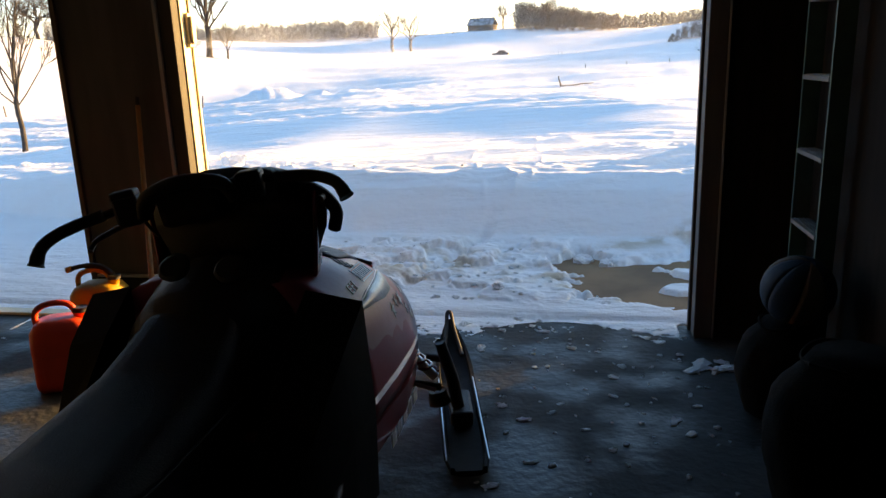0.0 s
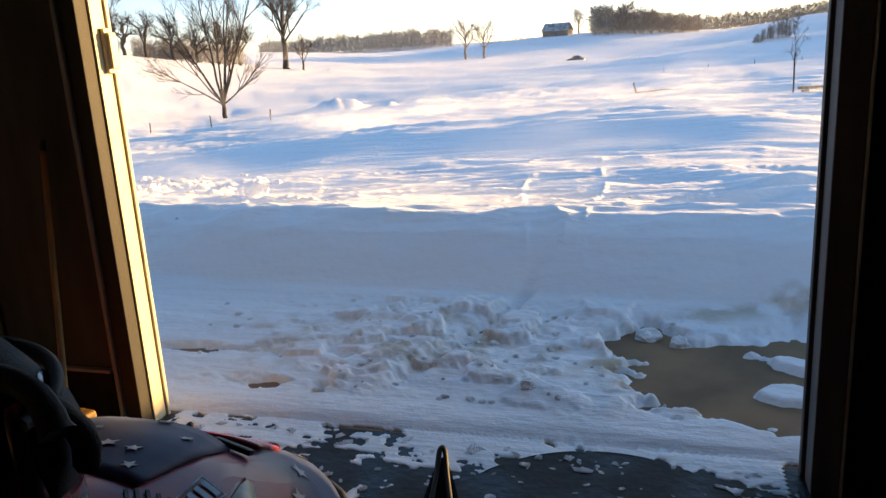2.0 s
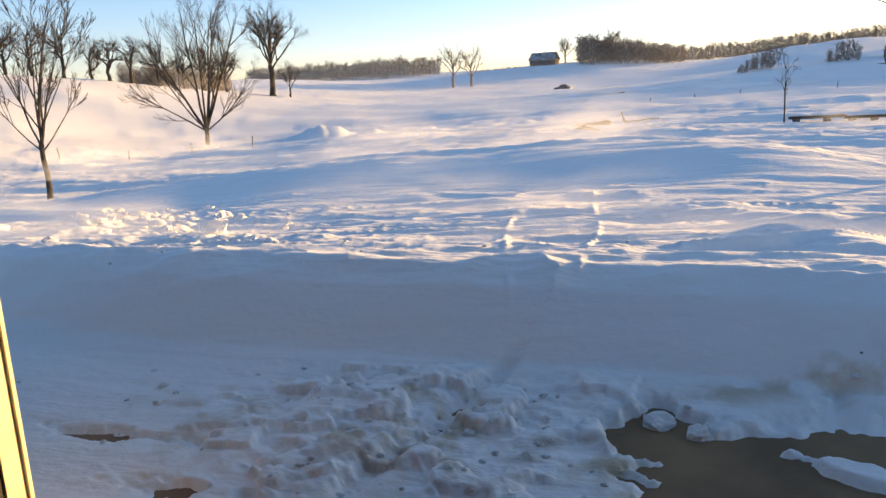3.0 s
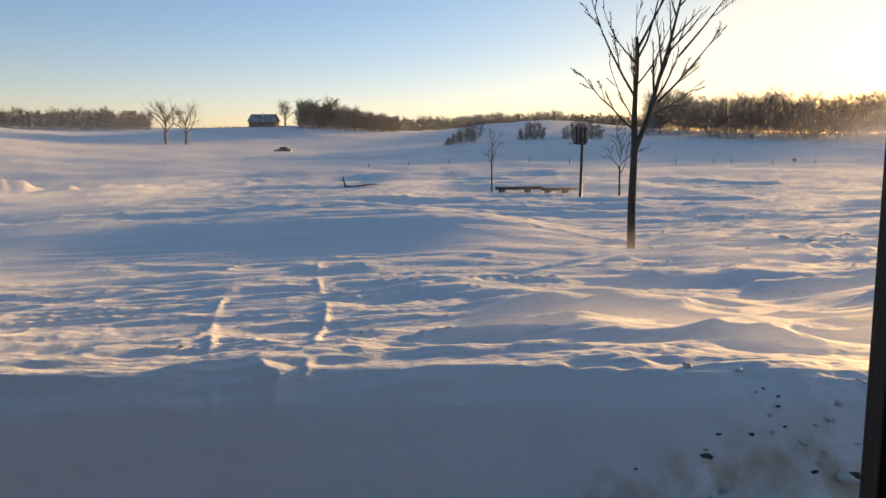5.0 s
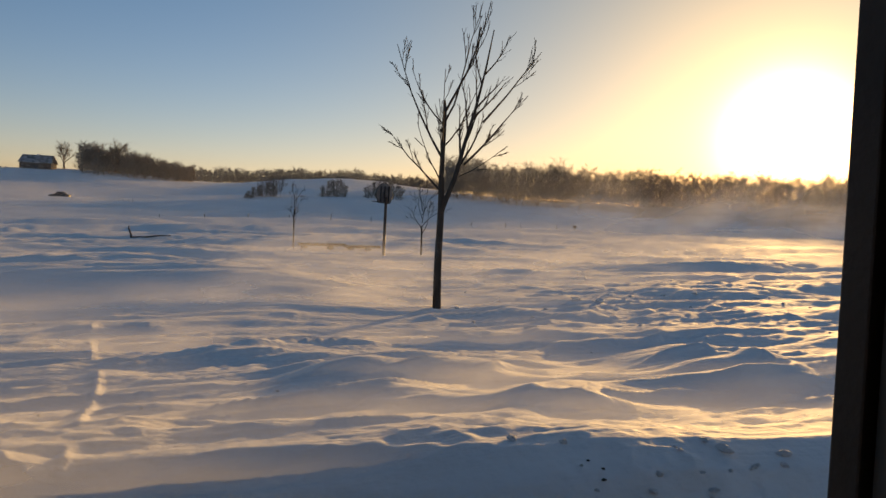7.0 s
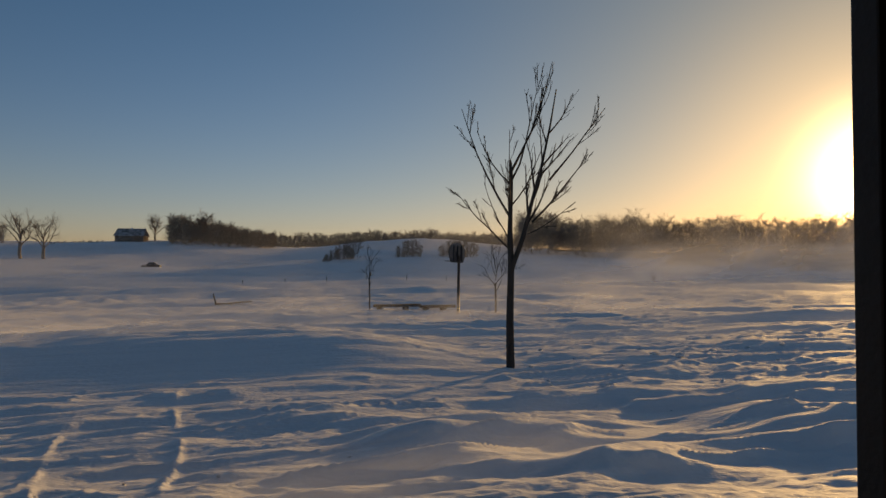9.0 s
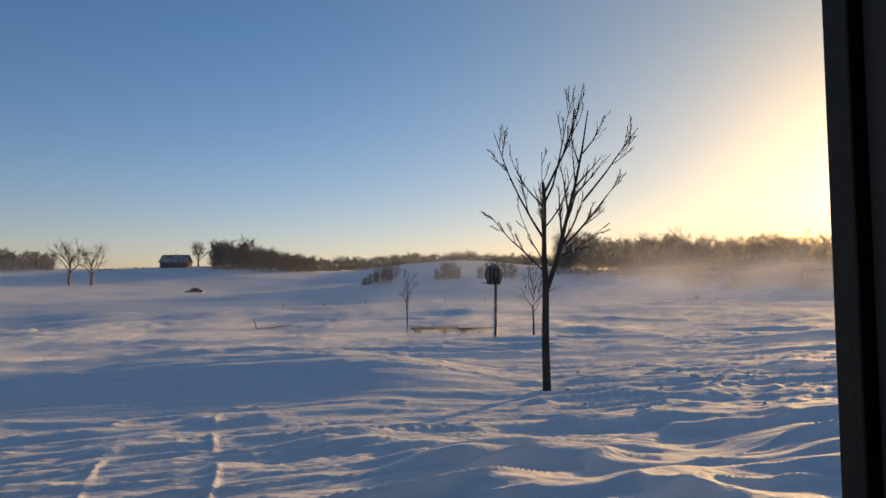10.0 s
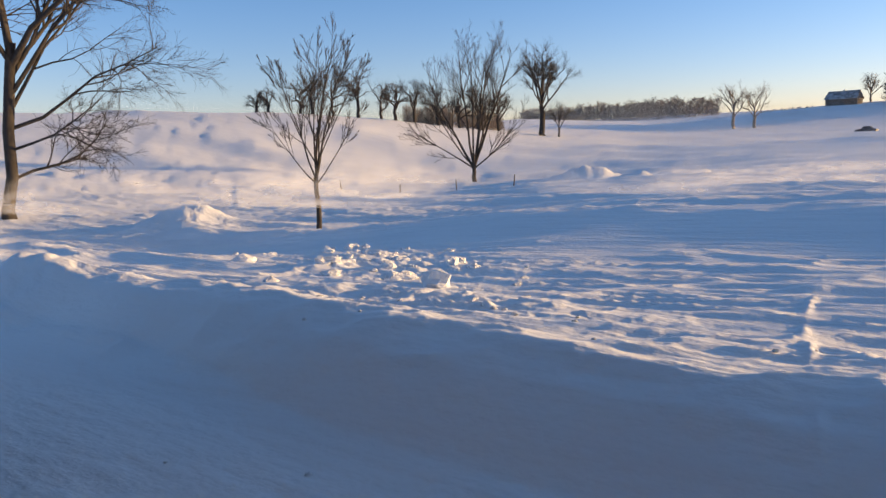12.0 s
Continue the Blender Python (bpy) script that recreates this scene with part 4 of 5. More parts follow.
RED_LENS = material("red_lens", (0.62, 0.05, 0.035), 0.15, dark=(0.5, 0.04, 0.03), scale=5, coat=0.6, bump=0.02)
RED_CAN = material("red_fuel_can_plastic", (0.72, 0.06, 0.03), 0.42, dark=(0.6, 0.045, 0.025), scale=6)
YELLOW_CAN = material("yellow_can_plastic", (0.44, 0.22, 0.02), 0.55, dark=(0.34, 0.16, 0.018), scale=6)
BROOM_WOOD = material("yellow_varnished_handle", (0.24, 0.13, 0.03), 0.6, dark=(0.16, 0.09, 0.024), scale=6, stretch=(8, 8, 0.6))
BRISTLE = material("straw_bristles", (0.26, 0.20, 0.10), 0.9, dark=(0.15, 0.11, 0.055), scale=30, stretch=(6, 6, 0.3))
GREEN_FIBRE = material("green_fibreglass", (0.05, 0.13, 0.11), 0.55, scale=10)
TREAD = material("dusty_aluminium_tread", (0.30, 0.32, 0.32), 0.65, 0.3, scale=12)
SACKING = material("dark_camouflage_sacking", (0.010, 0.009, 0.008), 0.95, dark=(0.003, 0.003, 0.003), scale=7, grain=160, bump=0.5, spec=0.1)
BALL_BLUE = material("blue_ball_leather", (0.014, 0.05, 0.08), 0.7, dark=(0.008, 0.028, 0.05), scale=5, grain=220, spec=0.2)
BALL_TAN = material("tan_ball_leather", (0.10, 0.065, 0.045), 0.7, dark=(0.11, 0.07, 0.05), scale=5, grain=220)


def flag_material():
    """Wavy red and white stripes, and a blue ground towards the front, as printed on the hood wrap."""
    m = bpy.data.materials.new("flag_printed_wrap")
    m.use_nodes = True
    nt = m.node_tree
    p = nt.nodes["Principled BSDF"]
    co = nt.nodes.new("ShaderNodeTexCoord")
    warp = nt.nodes.new("ShaderNodeTexNoise")
    warp.inputs["Scale"].default_value = 3.0
    nt.links.new(co.outputs["Object"], warp.inputs["Vector"])
    add = nt.nodes.new("ShaderNodeVectorMath")
    add.operation = "MULTIPLY_ADD"
    add.inputs[1].default_value = (0.22, 0.22, 0.22)
    nt.links.new(warp.outputs["Color"], add.inputs[0])
    nt.links.new(co.outputs["Object"], add.inputs[2])
    wave = nt.nodes.new("ShaderNodeTexWave")
    wave.bands_direction = "X"
    wave.inputs["Scale"].default_value, wave.inputs["Distortion"].default_value = 2.6, 0.6
    nt.links.new(add.outputs[0], wave.inputs["Vector"])
    step = nt.nodes.new("ShaderNodeValToRGB")
    step.color_ramp.elements[0].position, step.color_ramp.elements[1].position = 0.60, 0.68
    step.color_ramp.elements[0].color, step.color_ramp.elements[1].color = (0.38, 0.018, 0.03, 1), (0.46, 0.16, 0.15, 1)
    nt.links.new(wave.outputs["Fac"], step.inputs[0])
    sep = nt.nodes.new("ShaderNodeSeparateXYZ")
    nt.links.new(add.outputs[0], sep.inputs[0])
    zone = nt.nodes.new("ShaderNodeMapRange")
    zone.inputs["From Min"].default_value, zone.inputs["From Max"].default_value = 3.02, 3.12
    nt.links.new(sep.outputs["Y"], zone.inputs["Value"])
    back = nt.nodes.new("ShaderNodeMapRange")
    back.inputs["From Min"].default_value, back.inputs["From Max"].default_value = 0.862, 0.845
    raw = nt.nodes.new("ShaderNodeSeparateXYZ")
    nt.links.new(co.outputs["Object"], raw.inputs[0])
    nt.links.new(raw.outputs["Z"], back.inputs["Value"])
    front = nt.nodes.new("ShaderNodeMix")
    front.data_type = "RGBA"
    front.inputs["B"].default_value = (0.035, 0.05, 0.12, 1)
    nt.links.new(zone.outputs[0], front.inputs["Factor"])
    nt.links.new(step.outputs[0], front.inputs["A"])
    rear = nt.nodes.new("ShaderNodeMix")
    rear.data_type = "RGBA"
    rear.inputs["A"].default_value = (0.30, 0.05, 0.07, 1)
    nt.links.new(back.outputs[0], rear.inputs["Factor"])
    nt.links.new(front.outputs["Result"], rear.inputs["B"])
    nt.links.new(rear.outputs["Result"], p.inputs["Base Color"])
    p.inputs["Roughness"].default_value = 0.36
    p.inputs["Specular IOR Level"].default_value = 0.3
    scuff = nt.nodes.new("ShaderNodeTexNoise")
    scuff.inputs["Scale"].default_value, scuff.inputs["Detail"].default_value = 30, 4
    nt.links.new(co.outputs["Object"], scuff.inputs["Vector"])
    bp = nt.nodes.new("ShaderNodeBump")
    bp.inputs["Strength"].default_value, bp.inputs["Distance"].default_value = 0.08, 0.01
    nt.links.new(scuff.outputs["Fac"], bp.inputs["Height"])
    nt.links.new(bp.outputs[0], p.inputs["Normal"])
    return m


NAVY = material("navy_printed_wrap", (0.045, 0.07, 0.15), 0.5, dark=(0.03, 0.04, 0.09), scale=9, spec=0.15, bump=0.05)
FLAG = flag_material()
HOOD_Y = [2.22, 2.5, 2.8, 3.05, 3.25, 3.38, 3.44]
HOOD_W = [0.475, 0.485, 0.47, 0.435, 0.36, 0.25, 0.12]
HOOD_T = [0.97, 0.985, 0.91, 0.80, 0.67, 0.56, 0.48]
HOOD_B = [0.46, 0.44, 0.42, 0.40, 0.39, 0.39, 0.40]


def hood_point(y, a, out=0.0):
    """A point of the hood's skin at y along the sled; a: 0 at its right edge, 90 on top, 180 at its left edge."""
    w, t, b = (float(np.interp(y, HOOD_Y, row)) for row in (HOOD_W, HOOD_T, HOOD_B))
    c, s = math.cos(radians(a)), math.sin(radians(a))
    return Vector((math.copysign(abs(c) ** 0.62, c) * (w + out), y, b + abs(s) ** 0.72 * (t - b + out)))


def on_hood(y, a, up=0.006, turn=0.0):
    """A pose lying on the hood: x to the rear right, z outwards."""
    p = hood_point(y, a)
    du, dv = hood_point(y, a + 3) - hood_point(y, a - 3), hood_point(y + 0.03, a) - hood_point(y - 0.03, a)
    n = dv.cross(du).normalized()
    if n.dot(p - Vector((0, y, 0.5))) < 0:
        n = -n
    f = dv.normalized()
    r = f.cross(n)
    m = Matrix(((r.x, f.x, n.x, p.x), (r.y, f.y, n.y, p.y), (r.z, f.z, n.z, p.z), (0, 0, 0, 1)))
    return m @ Matrix.Translation((0, 0, up)) @ pose(0, 0, 0, 0, 0, turn)


def at_hood(x, y, up=0.001, turn=0.0):
    """The same for a point of the hood given by x instead of the angle."""
    w = float(np.interp(y, HOOD_Y, HOOD_W))
    a = math.degrees(math.acos(min(abs(x) / w, 1) ** (1 / 0.62)))
    return on_hood(y, a if x > 0 else 180 - a, up, turn)


def star(r):
    pts = [((r if k % 2 == 0 else r * 0.42) * math.sin(math.pi * k / 5), (r if k % 2 == 0 else r * 0.42) * math.cos(math.pi * k / 5)) for k in range(10)]
    return loft([[(x, y, z) for x, y in reversed(pts)] for z in (0.0, 0.0015)])


def lettering(text, size, mat, parent, m, name, label):
    cu = bpy.data.curves.new(name, "FONT")
    cu.body, cu.size, cu.extrude, cu.align_x, cu.align_y, cu.shear = text, size, 0.002, "CENTER", "CENTER", 0.2
    tmp = new(name, cu)
    me = bpy.data.meshes.new_from_object(tmp.evaluated_get(bpy.context.evaluated_depsgraph_get()))
    bpy.data.objects.remove(tmp)
    me.materials.clear()
    me.materials.append(mat)
    ob = new(name, me)
    ob.parent, ob.matrix_basis = parent, m
    ob["label"] = label
    return ob


def ski(parent, side):
    """One ski with its loop, its spindle and arms; skis turned a little to the left."""
    pivot = Vector((side * 0.575, 3.22, 0.0))
    turn = pose(pivot.x, pivot.y, 0, 0, 0, 13)
    rings = []
    for k in range(25):
        u = -0.48 + 1.40 * k / 24
        w = 0.095 if u < 0.42 else 0.095 * max(1 - ((u - 0.42) / 0.52) ** 2, 0.10)
        w *= min(1, 0.75 + (u + 0.48) * 2)
        z = 0.03 + (0.20 * max(u - 0.38, 0) ** 1.5 if u > 0.38 else 0) * 1.6 + 0.02 * max(-u - 0.3, 0)
        lip = 0.028
        rings.append([(-w, u, z), (-w * 0.5, u, z - 0.012), (w * 0.5, u, z - 0.012), (w, u, z), (w, u, z + lip), (w * 0.8, u, z + lip), (w * 0.74, u, z + 0.012), (-w * 0.74, u, z + 0.012), (-w * 0.8, u, z + lip), (-w, u, z + lip)])
    blade = part("ski", loft(rings), SKI_PLASTIC, parent, "long black plastic ski with raised edges")
    blade.matrix_basis = turn
    loop = bend([(-0.05, 0.60, 0.08), (-0.022, 0.80, 0.15), (-0.010, 0.90, 0.21), (0.010, 0.90, 0.21), (0.022, 0.80, 0.15), (0.05, 0.60, 0.08)], 4)
    part("ski_loop", tube(loop, 0.011, 6), BLACK_PLASTIC, blade, smooth=True)
    part("carbide_runner", box(-0.008, 0.008, -0.3, 0.3, -0.002, 0.016), CHROME, blade)
    for k in (-0.088, 0.083):
        part("edge_strip", box(k, k + 0.005, -0.42, 0.36, 0.0585, 0.0625), CHROME, blade, "scuffed bright edge")
    part("saddle", box(-0.05, 0.05, -0.12, 0.12, 0.045, 0.11, 0.012), BLACK_PLASTIC, blade)
    part("saddle_bolt", tube([(-0.05, 0, 0.085), (0.05, 0, 0.085)], 0.012, 8), CHROME, blade)
    part("spindle", tube([(pivot.x, 3.18, 0.08), (pivot.x - side * 0.02, 3.15, 0.25), (pivot.x - side * 0.06, 3.10, 0.44)], [0.03, 0.028, 0.024], 10), BLACK_PLASTIC, parent, smooth=True)
    for y0, z0, z1 in ((3.10, 0.22, 0.30), (3.22, 0.30, 0.37)):
        part("control_arm", tube([(side * 0.51, y0 + 0.02, z0), (side * 0.32, y0 - 0.02, (z0 + z1) / 2), (side * 0.14, y0 - 0.1, z1)], 0.018, 8), BLACK_PLASTIC, parent, smooth=True)
    shock = part("shock", tube([(side * 0.48, 3.14, 0.26), (side * 0.22, 3.05, 0.58)], 0.022, 10), CHROME, parent, "shock absorber", smooth=True)
    coil = [(side * (0.46 - 0.20 * t) + 0.036 * math.cos(50 * t), 3.135 - 0.07 * t + 0.036 * math.sin(50 * t), 0.29 + 0.24 * t) for t in np.linspace(0, 1, 70)]
    part("spring", tube(coil, 0.007, 5), RED_PAINT, shock, smooth=True)
    part("tie_rod", tube([(side * 0.50, 3.05, 0.24), (side * 0.1, 3.0, 0.36)], 0.010, 8), CHROME, parent, smooth=True)
    boot = [(side * (0.50 + dx), 3.13, z) for dx, z in ((0.0, 0.14), (-0.01, 0.2))]
    part("spindle_boot", tube(boot, [0.05, 0.04], 10), RUBBER, parent, smooth=True)


def snowmobile():
    root = thing("snowmobile", pose(-0.28, 0, 0), "red snowmobile with flag-printed hood and black seat facing the snow", "snowmobile")
    # hood
    rings = [[hood_point(y, a) for a in np.linspace(-8, 188, 34)] for y in np.concatenate([np.linspace(2.22, 3.05, 12), np.linspace(3.1, 3.44, 10)])]
    hood = part("hood", loft(rings), FLAG, root, "red hood wrapped in a stars and stripes print", smooth=True)
    for k, (y, a) in enumerate([(2.73, 32), (2.655, 29), (2.80, 32), (2.88, 26), (2.96, 38), (3.22, 118), (3.10, 128), (2.96, 22), (3.08, 140), (3.25, 60), (3.06, 48)]):
        s = part("star", star(0.026 + 0.005 * (k % 3)), PRINT_WHITE, hood)
        s.matrix_basis = on_hood(y, a, 0.001, 35 * k)
    # louvres, decal and lettering on both flanks of the hood
    for side in (1, -1):
        for k, (ln, off) in enumerate(((0.075, 0.0), (0.088, 0.004), (0.076, 0.003), (0.046, 0.0), (0.018, -0.003))):
            v = part("louvre", box(-0.0045, 0.0045, -ln / 2, ln / 2, 0, 0.003, 0.001), BLACK_PLASTIC, hood)
            v.matrix_basis = at_hood(side * (0.268 + 0.0105 * k + off), 2.570 + 0.0145 * k - off, 0.0, 45 * side)
        for dx, dy, w, l in ((-0.030, 0, 0.003, 0.236), (0.030, 0, 0.003, 0.236), (0, -0.117, 0.058, 0.003), (0, 0.117, 0.058, 0.003)):
            v = part("decal_border", box(dx - w / 2, dx + w / 2, dy - l / 2, dy + l / 2, 0, 0.002), BLUE_DECAL, hood)
            v.matrix_basis = at_hood(side * 0.337, 2.63, 0.001, 8 * side)
        for k in range(8):
            bar = part("logo_bar", box(-0.022, 0.022, -0.1035 + 0.0285 * k, -0.087 + 0.0285 * k, 0, 0.002), BLUE_DECAL, hood)
            bar.matrix_basis = at_hood(side * 0.337, 2.63, 0.001, 8 * side)
        lettering("EFI", 0.050, WHITE_DECAL, hood, at_hood(side * 0.367, 2.425, 0.001, 90 * side + 4), "lettering", "white slanted lettering")
        ys = np.linspace(2.34, 2.84, 14)
        high = [float(np.interp(y, [2.34, 2.44, 2.53, 2.66, 2.80, 2.84], [41, 42, 44, 47.5, 53, 54])) for y in ys]
        wide = [float(np.interp(y, [2.34, 2.45, 2.62, 2.76, 2.84], [0.6, 5.0, 10.0, 12.0, 3.0])) for y in ys]
        rings = [[hood_point(y, a if side > 0 else 180 - a, o) for a, o in ((h, 0.0035), (h - w / 2, 0.0035), (h - w, 0.0035), (h - w, -0.003), (h, -0.003))] for y, h, w in zip(ys, high, wide)]
        part("swoosh_decal", loft(rings), CREAM_DECAL, hood, "pale cream swoosh decal", smooth=True)
        part("crease", tube([hood_point(y, (h + 0.8) if side > 0 else 180 - h - 0.8, 0.0) for y, h in zip(ys, high)], 0.004, 6), RED_PAINT, hood, smooth=True)
    lamp = [[hood_point(y, a, 0.012) for a in np.linspace(66, 114, 14)] + [hood_point(y, a, 0.0) for a in np.linspace(114, 66, 14)] for y in np.linspace(3.02, 3.16, 5)]
    part("headlight", loft(lamp), RED_LENS, hood, "red tinted headlight lens", smooth=True)
    brow = [[hood_point(y, a, 0.006 + 0.04 * math.sin(math.pi * (y - 2.62) / 0.80) * max(math.sin(math.radians((a - 70) / 40 * 180)), 0)) for a in np.linspace(70, 110, 18)] + [hood_point(y, a, -0.004) for a in np.linspace(110, 70, 18)] for y in np.linspace(2.62, 2.94, 9)]
    scoop = part("hood_scoop", loft(brow), NAVY, hood, "raised navy blue hood scoop with printed stars", smooth=True)
    for k in range(9):
        s = part("star", star(0.020 + 0.005 * (k % 3)), PRINT_WHITE, scoop)
        s.matrix_basis = on_hood(2.67 + 0.058 * (k % 5), 77 + 9 * (k % 3) + 4 * (k // 5), 0.007 + 0.04 * math.sin(math.pi * (0.05 + 0.058 * (k % 5)) / 0.80) * math.sin(radians((7 + 9 * (k % 3) + 4 * (k // 5)) / 40 * 180)), 40 * k)
    for a in (70, 90, 110):
        d = part("scoop_mouth", box(-0.05, 0.05, -0.012, 0.012, 0, 0.014, 0.004), BLACK_PLASTIC, hood)
        d.matrix_basis = on_hood(2.95, a, 0.004)
    # belly pan and flanks
    rings = []
    for y, w, b in ((2.0, 0.40, 0.24), (2.3, 0.455, 0.22), (2.7, 0.47, 0.20), (3.0, 0.44, 0.21), (3.2, 0.37, 0.25), (3.36, 0.25, 0.31), (3.42, 0.14, 0.36)):
        t = float(np.interp(y, HOOD_Y, HOOD_B)) + 0.004
        rings.append([(w, y, t), (w * 0.97, y, (b + t) / 2), (w * 0.7, y, b), (-w * 0.7, y, b), (-w * 0.97, y, (b + t) / 2), (-w, y, t)])
    belly = part("belly_pan", loft(rings), RED_PAINT, root, "scuffed red belly pan")
    for k in range(5):
        part("logo_bar", box(0.449, 0.4535, 2.50 + 0.085 * k, 2.56 + 0.085 * k, 0.27, 0.325, 0.001), WHITE_DECAL, belly)
    for side in (-1, 1):
        panel = []
        for y, x0, x1, z0, z1 in ((1.62, 0.26, 0.36, 0.26, 0.48), (1.85, 0.27, 0.43, 0.25, 0.66), (2.05, 0.28, 0.465, 0.24, 0.84), (2.22, 0.29, 0.480, 0.22, 0.945)):
            x1 = x1 if side > 0 else x1 * (0.72 + 0.2 * smooth(1.6, 2.2, y))
            panel.append([(side * x0, y, z0), (side * x1, y, z0 + 0.05), (side * (x1 + 0.006), y, (z0 + z1) / 2), (side * x1 * 0.97, y, z1 - 0.03), (side * x0, y, z1)])
        part("side_panel", loft(panel), SKI_PLASTIC, root, "black side panel")
        part("running_board", box(side * 0.36 - 0.13, side * 0.36 + 0.13, 0.45, 1.95, 0.22, 0.245, 0.006), BLACK_PLASTIC, root)
        part("toe_hold", tube(bend([(side * 0.47, 1.55, 0.25), (side * 0.48, 1.75, 0.42), (side * 0.44, 1.98, 0.46)], 4), 0.014, 8), BLACK_PLASTIC, root, smooth=True)
    part("front_bumper", tube(bend([(-0.36, 3.20, 0.36), (-0.26, 3.42, 0.42), (0, 3.50, 0.44), (0.26, 3.42, 0.42), (0.36, 3.20, 0.36)], 5), 0.016, 8), BLACK_PLASTIC, root, smooth=True)
    # dash, windshield and its cover
    rings = [[(w * math.cos(radians(a)), y, 0.60 + (t - 0.60) * math.sin(radians(a)) ** 0.7) for a in np.linspace(0, 180, 16)] for y, w, t in ((1.98, 0.20, 0.84), (2.1, 0.27, 0.98), (2.25, 0.30, 1.04), (2.42, 0.31, 1.02))]
    dash = part("dash", loft(rings), BLACK_PLASTIC, root, "black instrument console", smooth=True)
    for k in (-0.09, 0.09):
        g = part("gauge", lathe([(0.045, 0), (0.05, 0.015), (0.04, 0.02)], 16), BLACK_PLASTIC, dash)
        g.matrix_basis = pose(k, 2.16, 1.02, 40, 0, 0)
    shell = []
    for z, w, f in ((0.90, 0.27, 2.66), (1.0, 0.275, 2.64), (1.12, 0.285, 2.61), (1.22, 0.29, 2.56)):
        outer = [(w * math.cos(a), 2.36 + (f - 2.36) * math.sin(a), z) for a in np.linspace(0.0, math.pi, 20)]
        shell.append(outer + [(x * 0.97, 2.36 + (y - 2.36) * 0.97 - 0.003, z) for x, y, z in reversed(outer)])
    shield = part("windshield", loft(shell), SMOKE, root, "dark red tinted windshield", smooth=True)
    for k, (a, z) in enumerate(((0.25, 0.99), (0.55, 0.96), (0.35, 1.07), (0.80, 1.04), (1.1, 0.97), (0.62, 1.14))):
        w, f = float(np.interp(z, [0.9, 1.0, 1.12, 1.22], [0.27, 0.275, 0.285, 0.29])), float(np.interp(z, [0.9, 1.0, 1.12, 1.22], [2.66, 2.64, 2.61, 2.56]))
        s = part("star", star(0.026 + 0.004 * (k % 3)), PRINT_WHITE, shield)
        out = Vector((math.cos(a) / w, math.sin(a) / (f - 2.36), 0.0)).normalized()
        s.matrix_basis = Matrix.Translation(Vector((w * math.cos(a), 2.36 + (f - 2.36) * math.sin(a), z)) + out * 0.002) @ out.to_track_quat("Z", "Y").to_matrix().to_4x4() @ pose(0, 0, 0, 0, 0, 25 * k)
    rim = [(0.305 * math.cos(a), 2.36 + 0.225 * math.sin(a), 1.225 - 0.03 * abs(math.cos(a)) ** 3) for a in np.linspace(0, math.pi, 26)]
    part("edge_trim", tube(rim, 0.012, 8), BLACK_VINYL, shield, smooth=True)
    bag = []
    for y, w, z0, z1 in ((2.30, 0.10, 1.08, 1.15), (2.34, 0.25, 0.98, 1.24), (2.42, 0.30, 0.92, 1.285), (2.50, 0.27, 0.92, 1.28), (2.56, 0.12, 1.04, 1.24)):
        bag.append([(w * (abs(math.cos(a)) ** 0.75) * math.copysign(1, math.cos(a)) * (1 + 0.04 * math.sin(5 * a)), y, (z0 + z1) / 2 + (z1 - z0) / 2 * math.copysign(abs(math.sin(a)) ** 0.9, math.sin(a)) + 0.006 * math.sin(7 * a + y * 30)) for a in np.linspace(0, 2 * math.pi, 28, endpoint=False)])
    cover = part("windshield_bag", loft(bag), BLACK_VINYL, root, "slack black cover bag behind the windshield", smooth=True)
    part("visor_lip", tube(bend([(0.17, 2.36, 1.235), (0.27, 2.40, 1.22), (0.325, 2.44, 1.15), (0.31, 2.46, 1.08)], 5), [0.022] * 16, 8), BLACK_VINYL, cover, smooth=True)
    # handlebar, turned left with the skis
    bar = new("handlebar")
    bar.parent, bar.matrix_basis = root, pose(-0.085, 2.30, 1.19, 0, -10, 15)
    pts = bend([(-0.42, -0.05, 0.0), (-0.26, -0.01, 0.03), (-0.12, 0.01, 0.04), (-0.07, 0.02, -0.02), (0.07, 0.02, -0.02), (0.12, 0.01, 0.04), (0.26, -0.01, 0.03), (0.42, -0.05, 0.0)], 4)
    part("bar_tube", tube(pts, 0.014, 10), BLACK_PLASTIC, bar, smooth=True)
    for side in (-1, 1):
        g = part("grip", tube(bend([(side * 0.27, -0.012, 0.03), (side * 0.38, -0.04, 0.015), (side * 0.45, -0.075, -0.015), (side * 0.475, -0.10, -0.065)], 4), [0.019] * 10 + [0.021, 0.021, 0.025], 10), RUBBER, bar, smooth=True)
        part("lever", tube(bend([(side * 0.17, 0.02, 0.0), (side * 0.24, 0.05, -0.02), (side * 0.34, 0.05, -0.05), (side * 0.36, 0.02, -0.075)], 4), 0.009, 8), BLACK_PLASTIC, bar, smooth=True)
        part("control_block", box(side * 0.19 - 0.04, side * 0.19 + 0.04, -0.045, 0.035, -0.02, 0.07, 0.012), BLACK_PLASTIC, bar)
    part("strap_loop", tube(bend([(-0.14, -0.05, 0.0), (-0.11, -0.07, 0.06), (0, -0.08, 0.085), (0.11, -0.07, 0.06), (0.14, -0.05, 0.0)], 5), 0.022, 8), BLACK_VINYL, bar, "padded black strap loop", smooth=True)
    part("bar_pad", box(-0.10, 0.10, -0.06, 0.05, -0.05, 0.075, 0.025), BLACK_VINYL, bar)
    part("brake_reservoir", box(-0.24, -0.16, -0.02, 0.04, 0.05, 0.09, 0.008), BLACK_PLASTIC, bar)
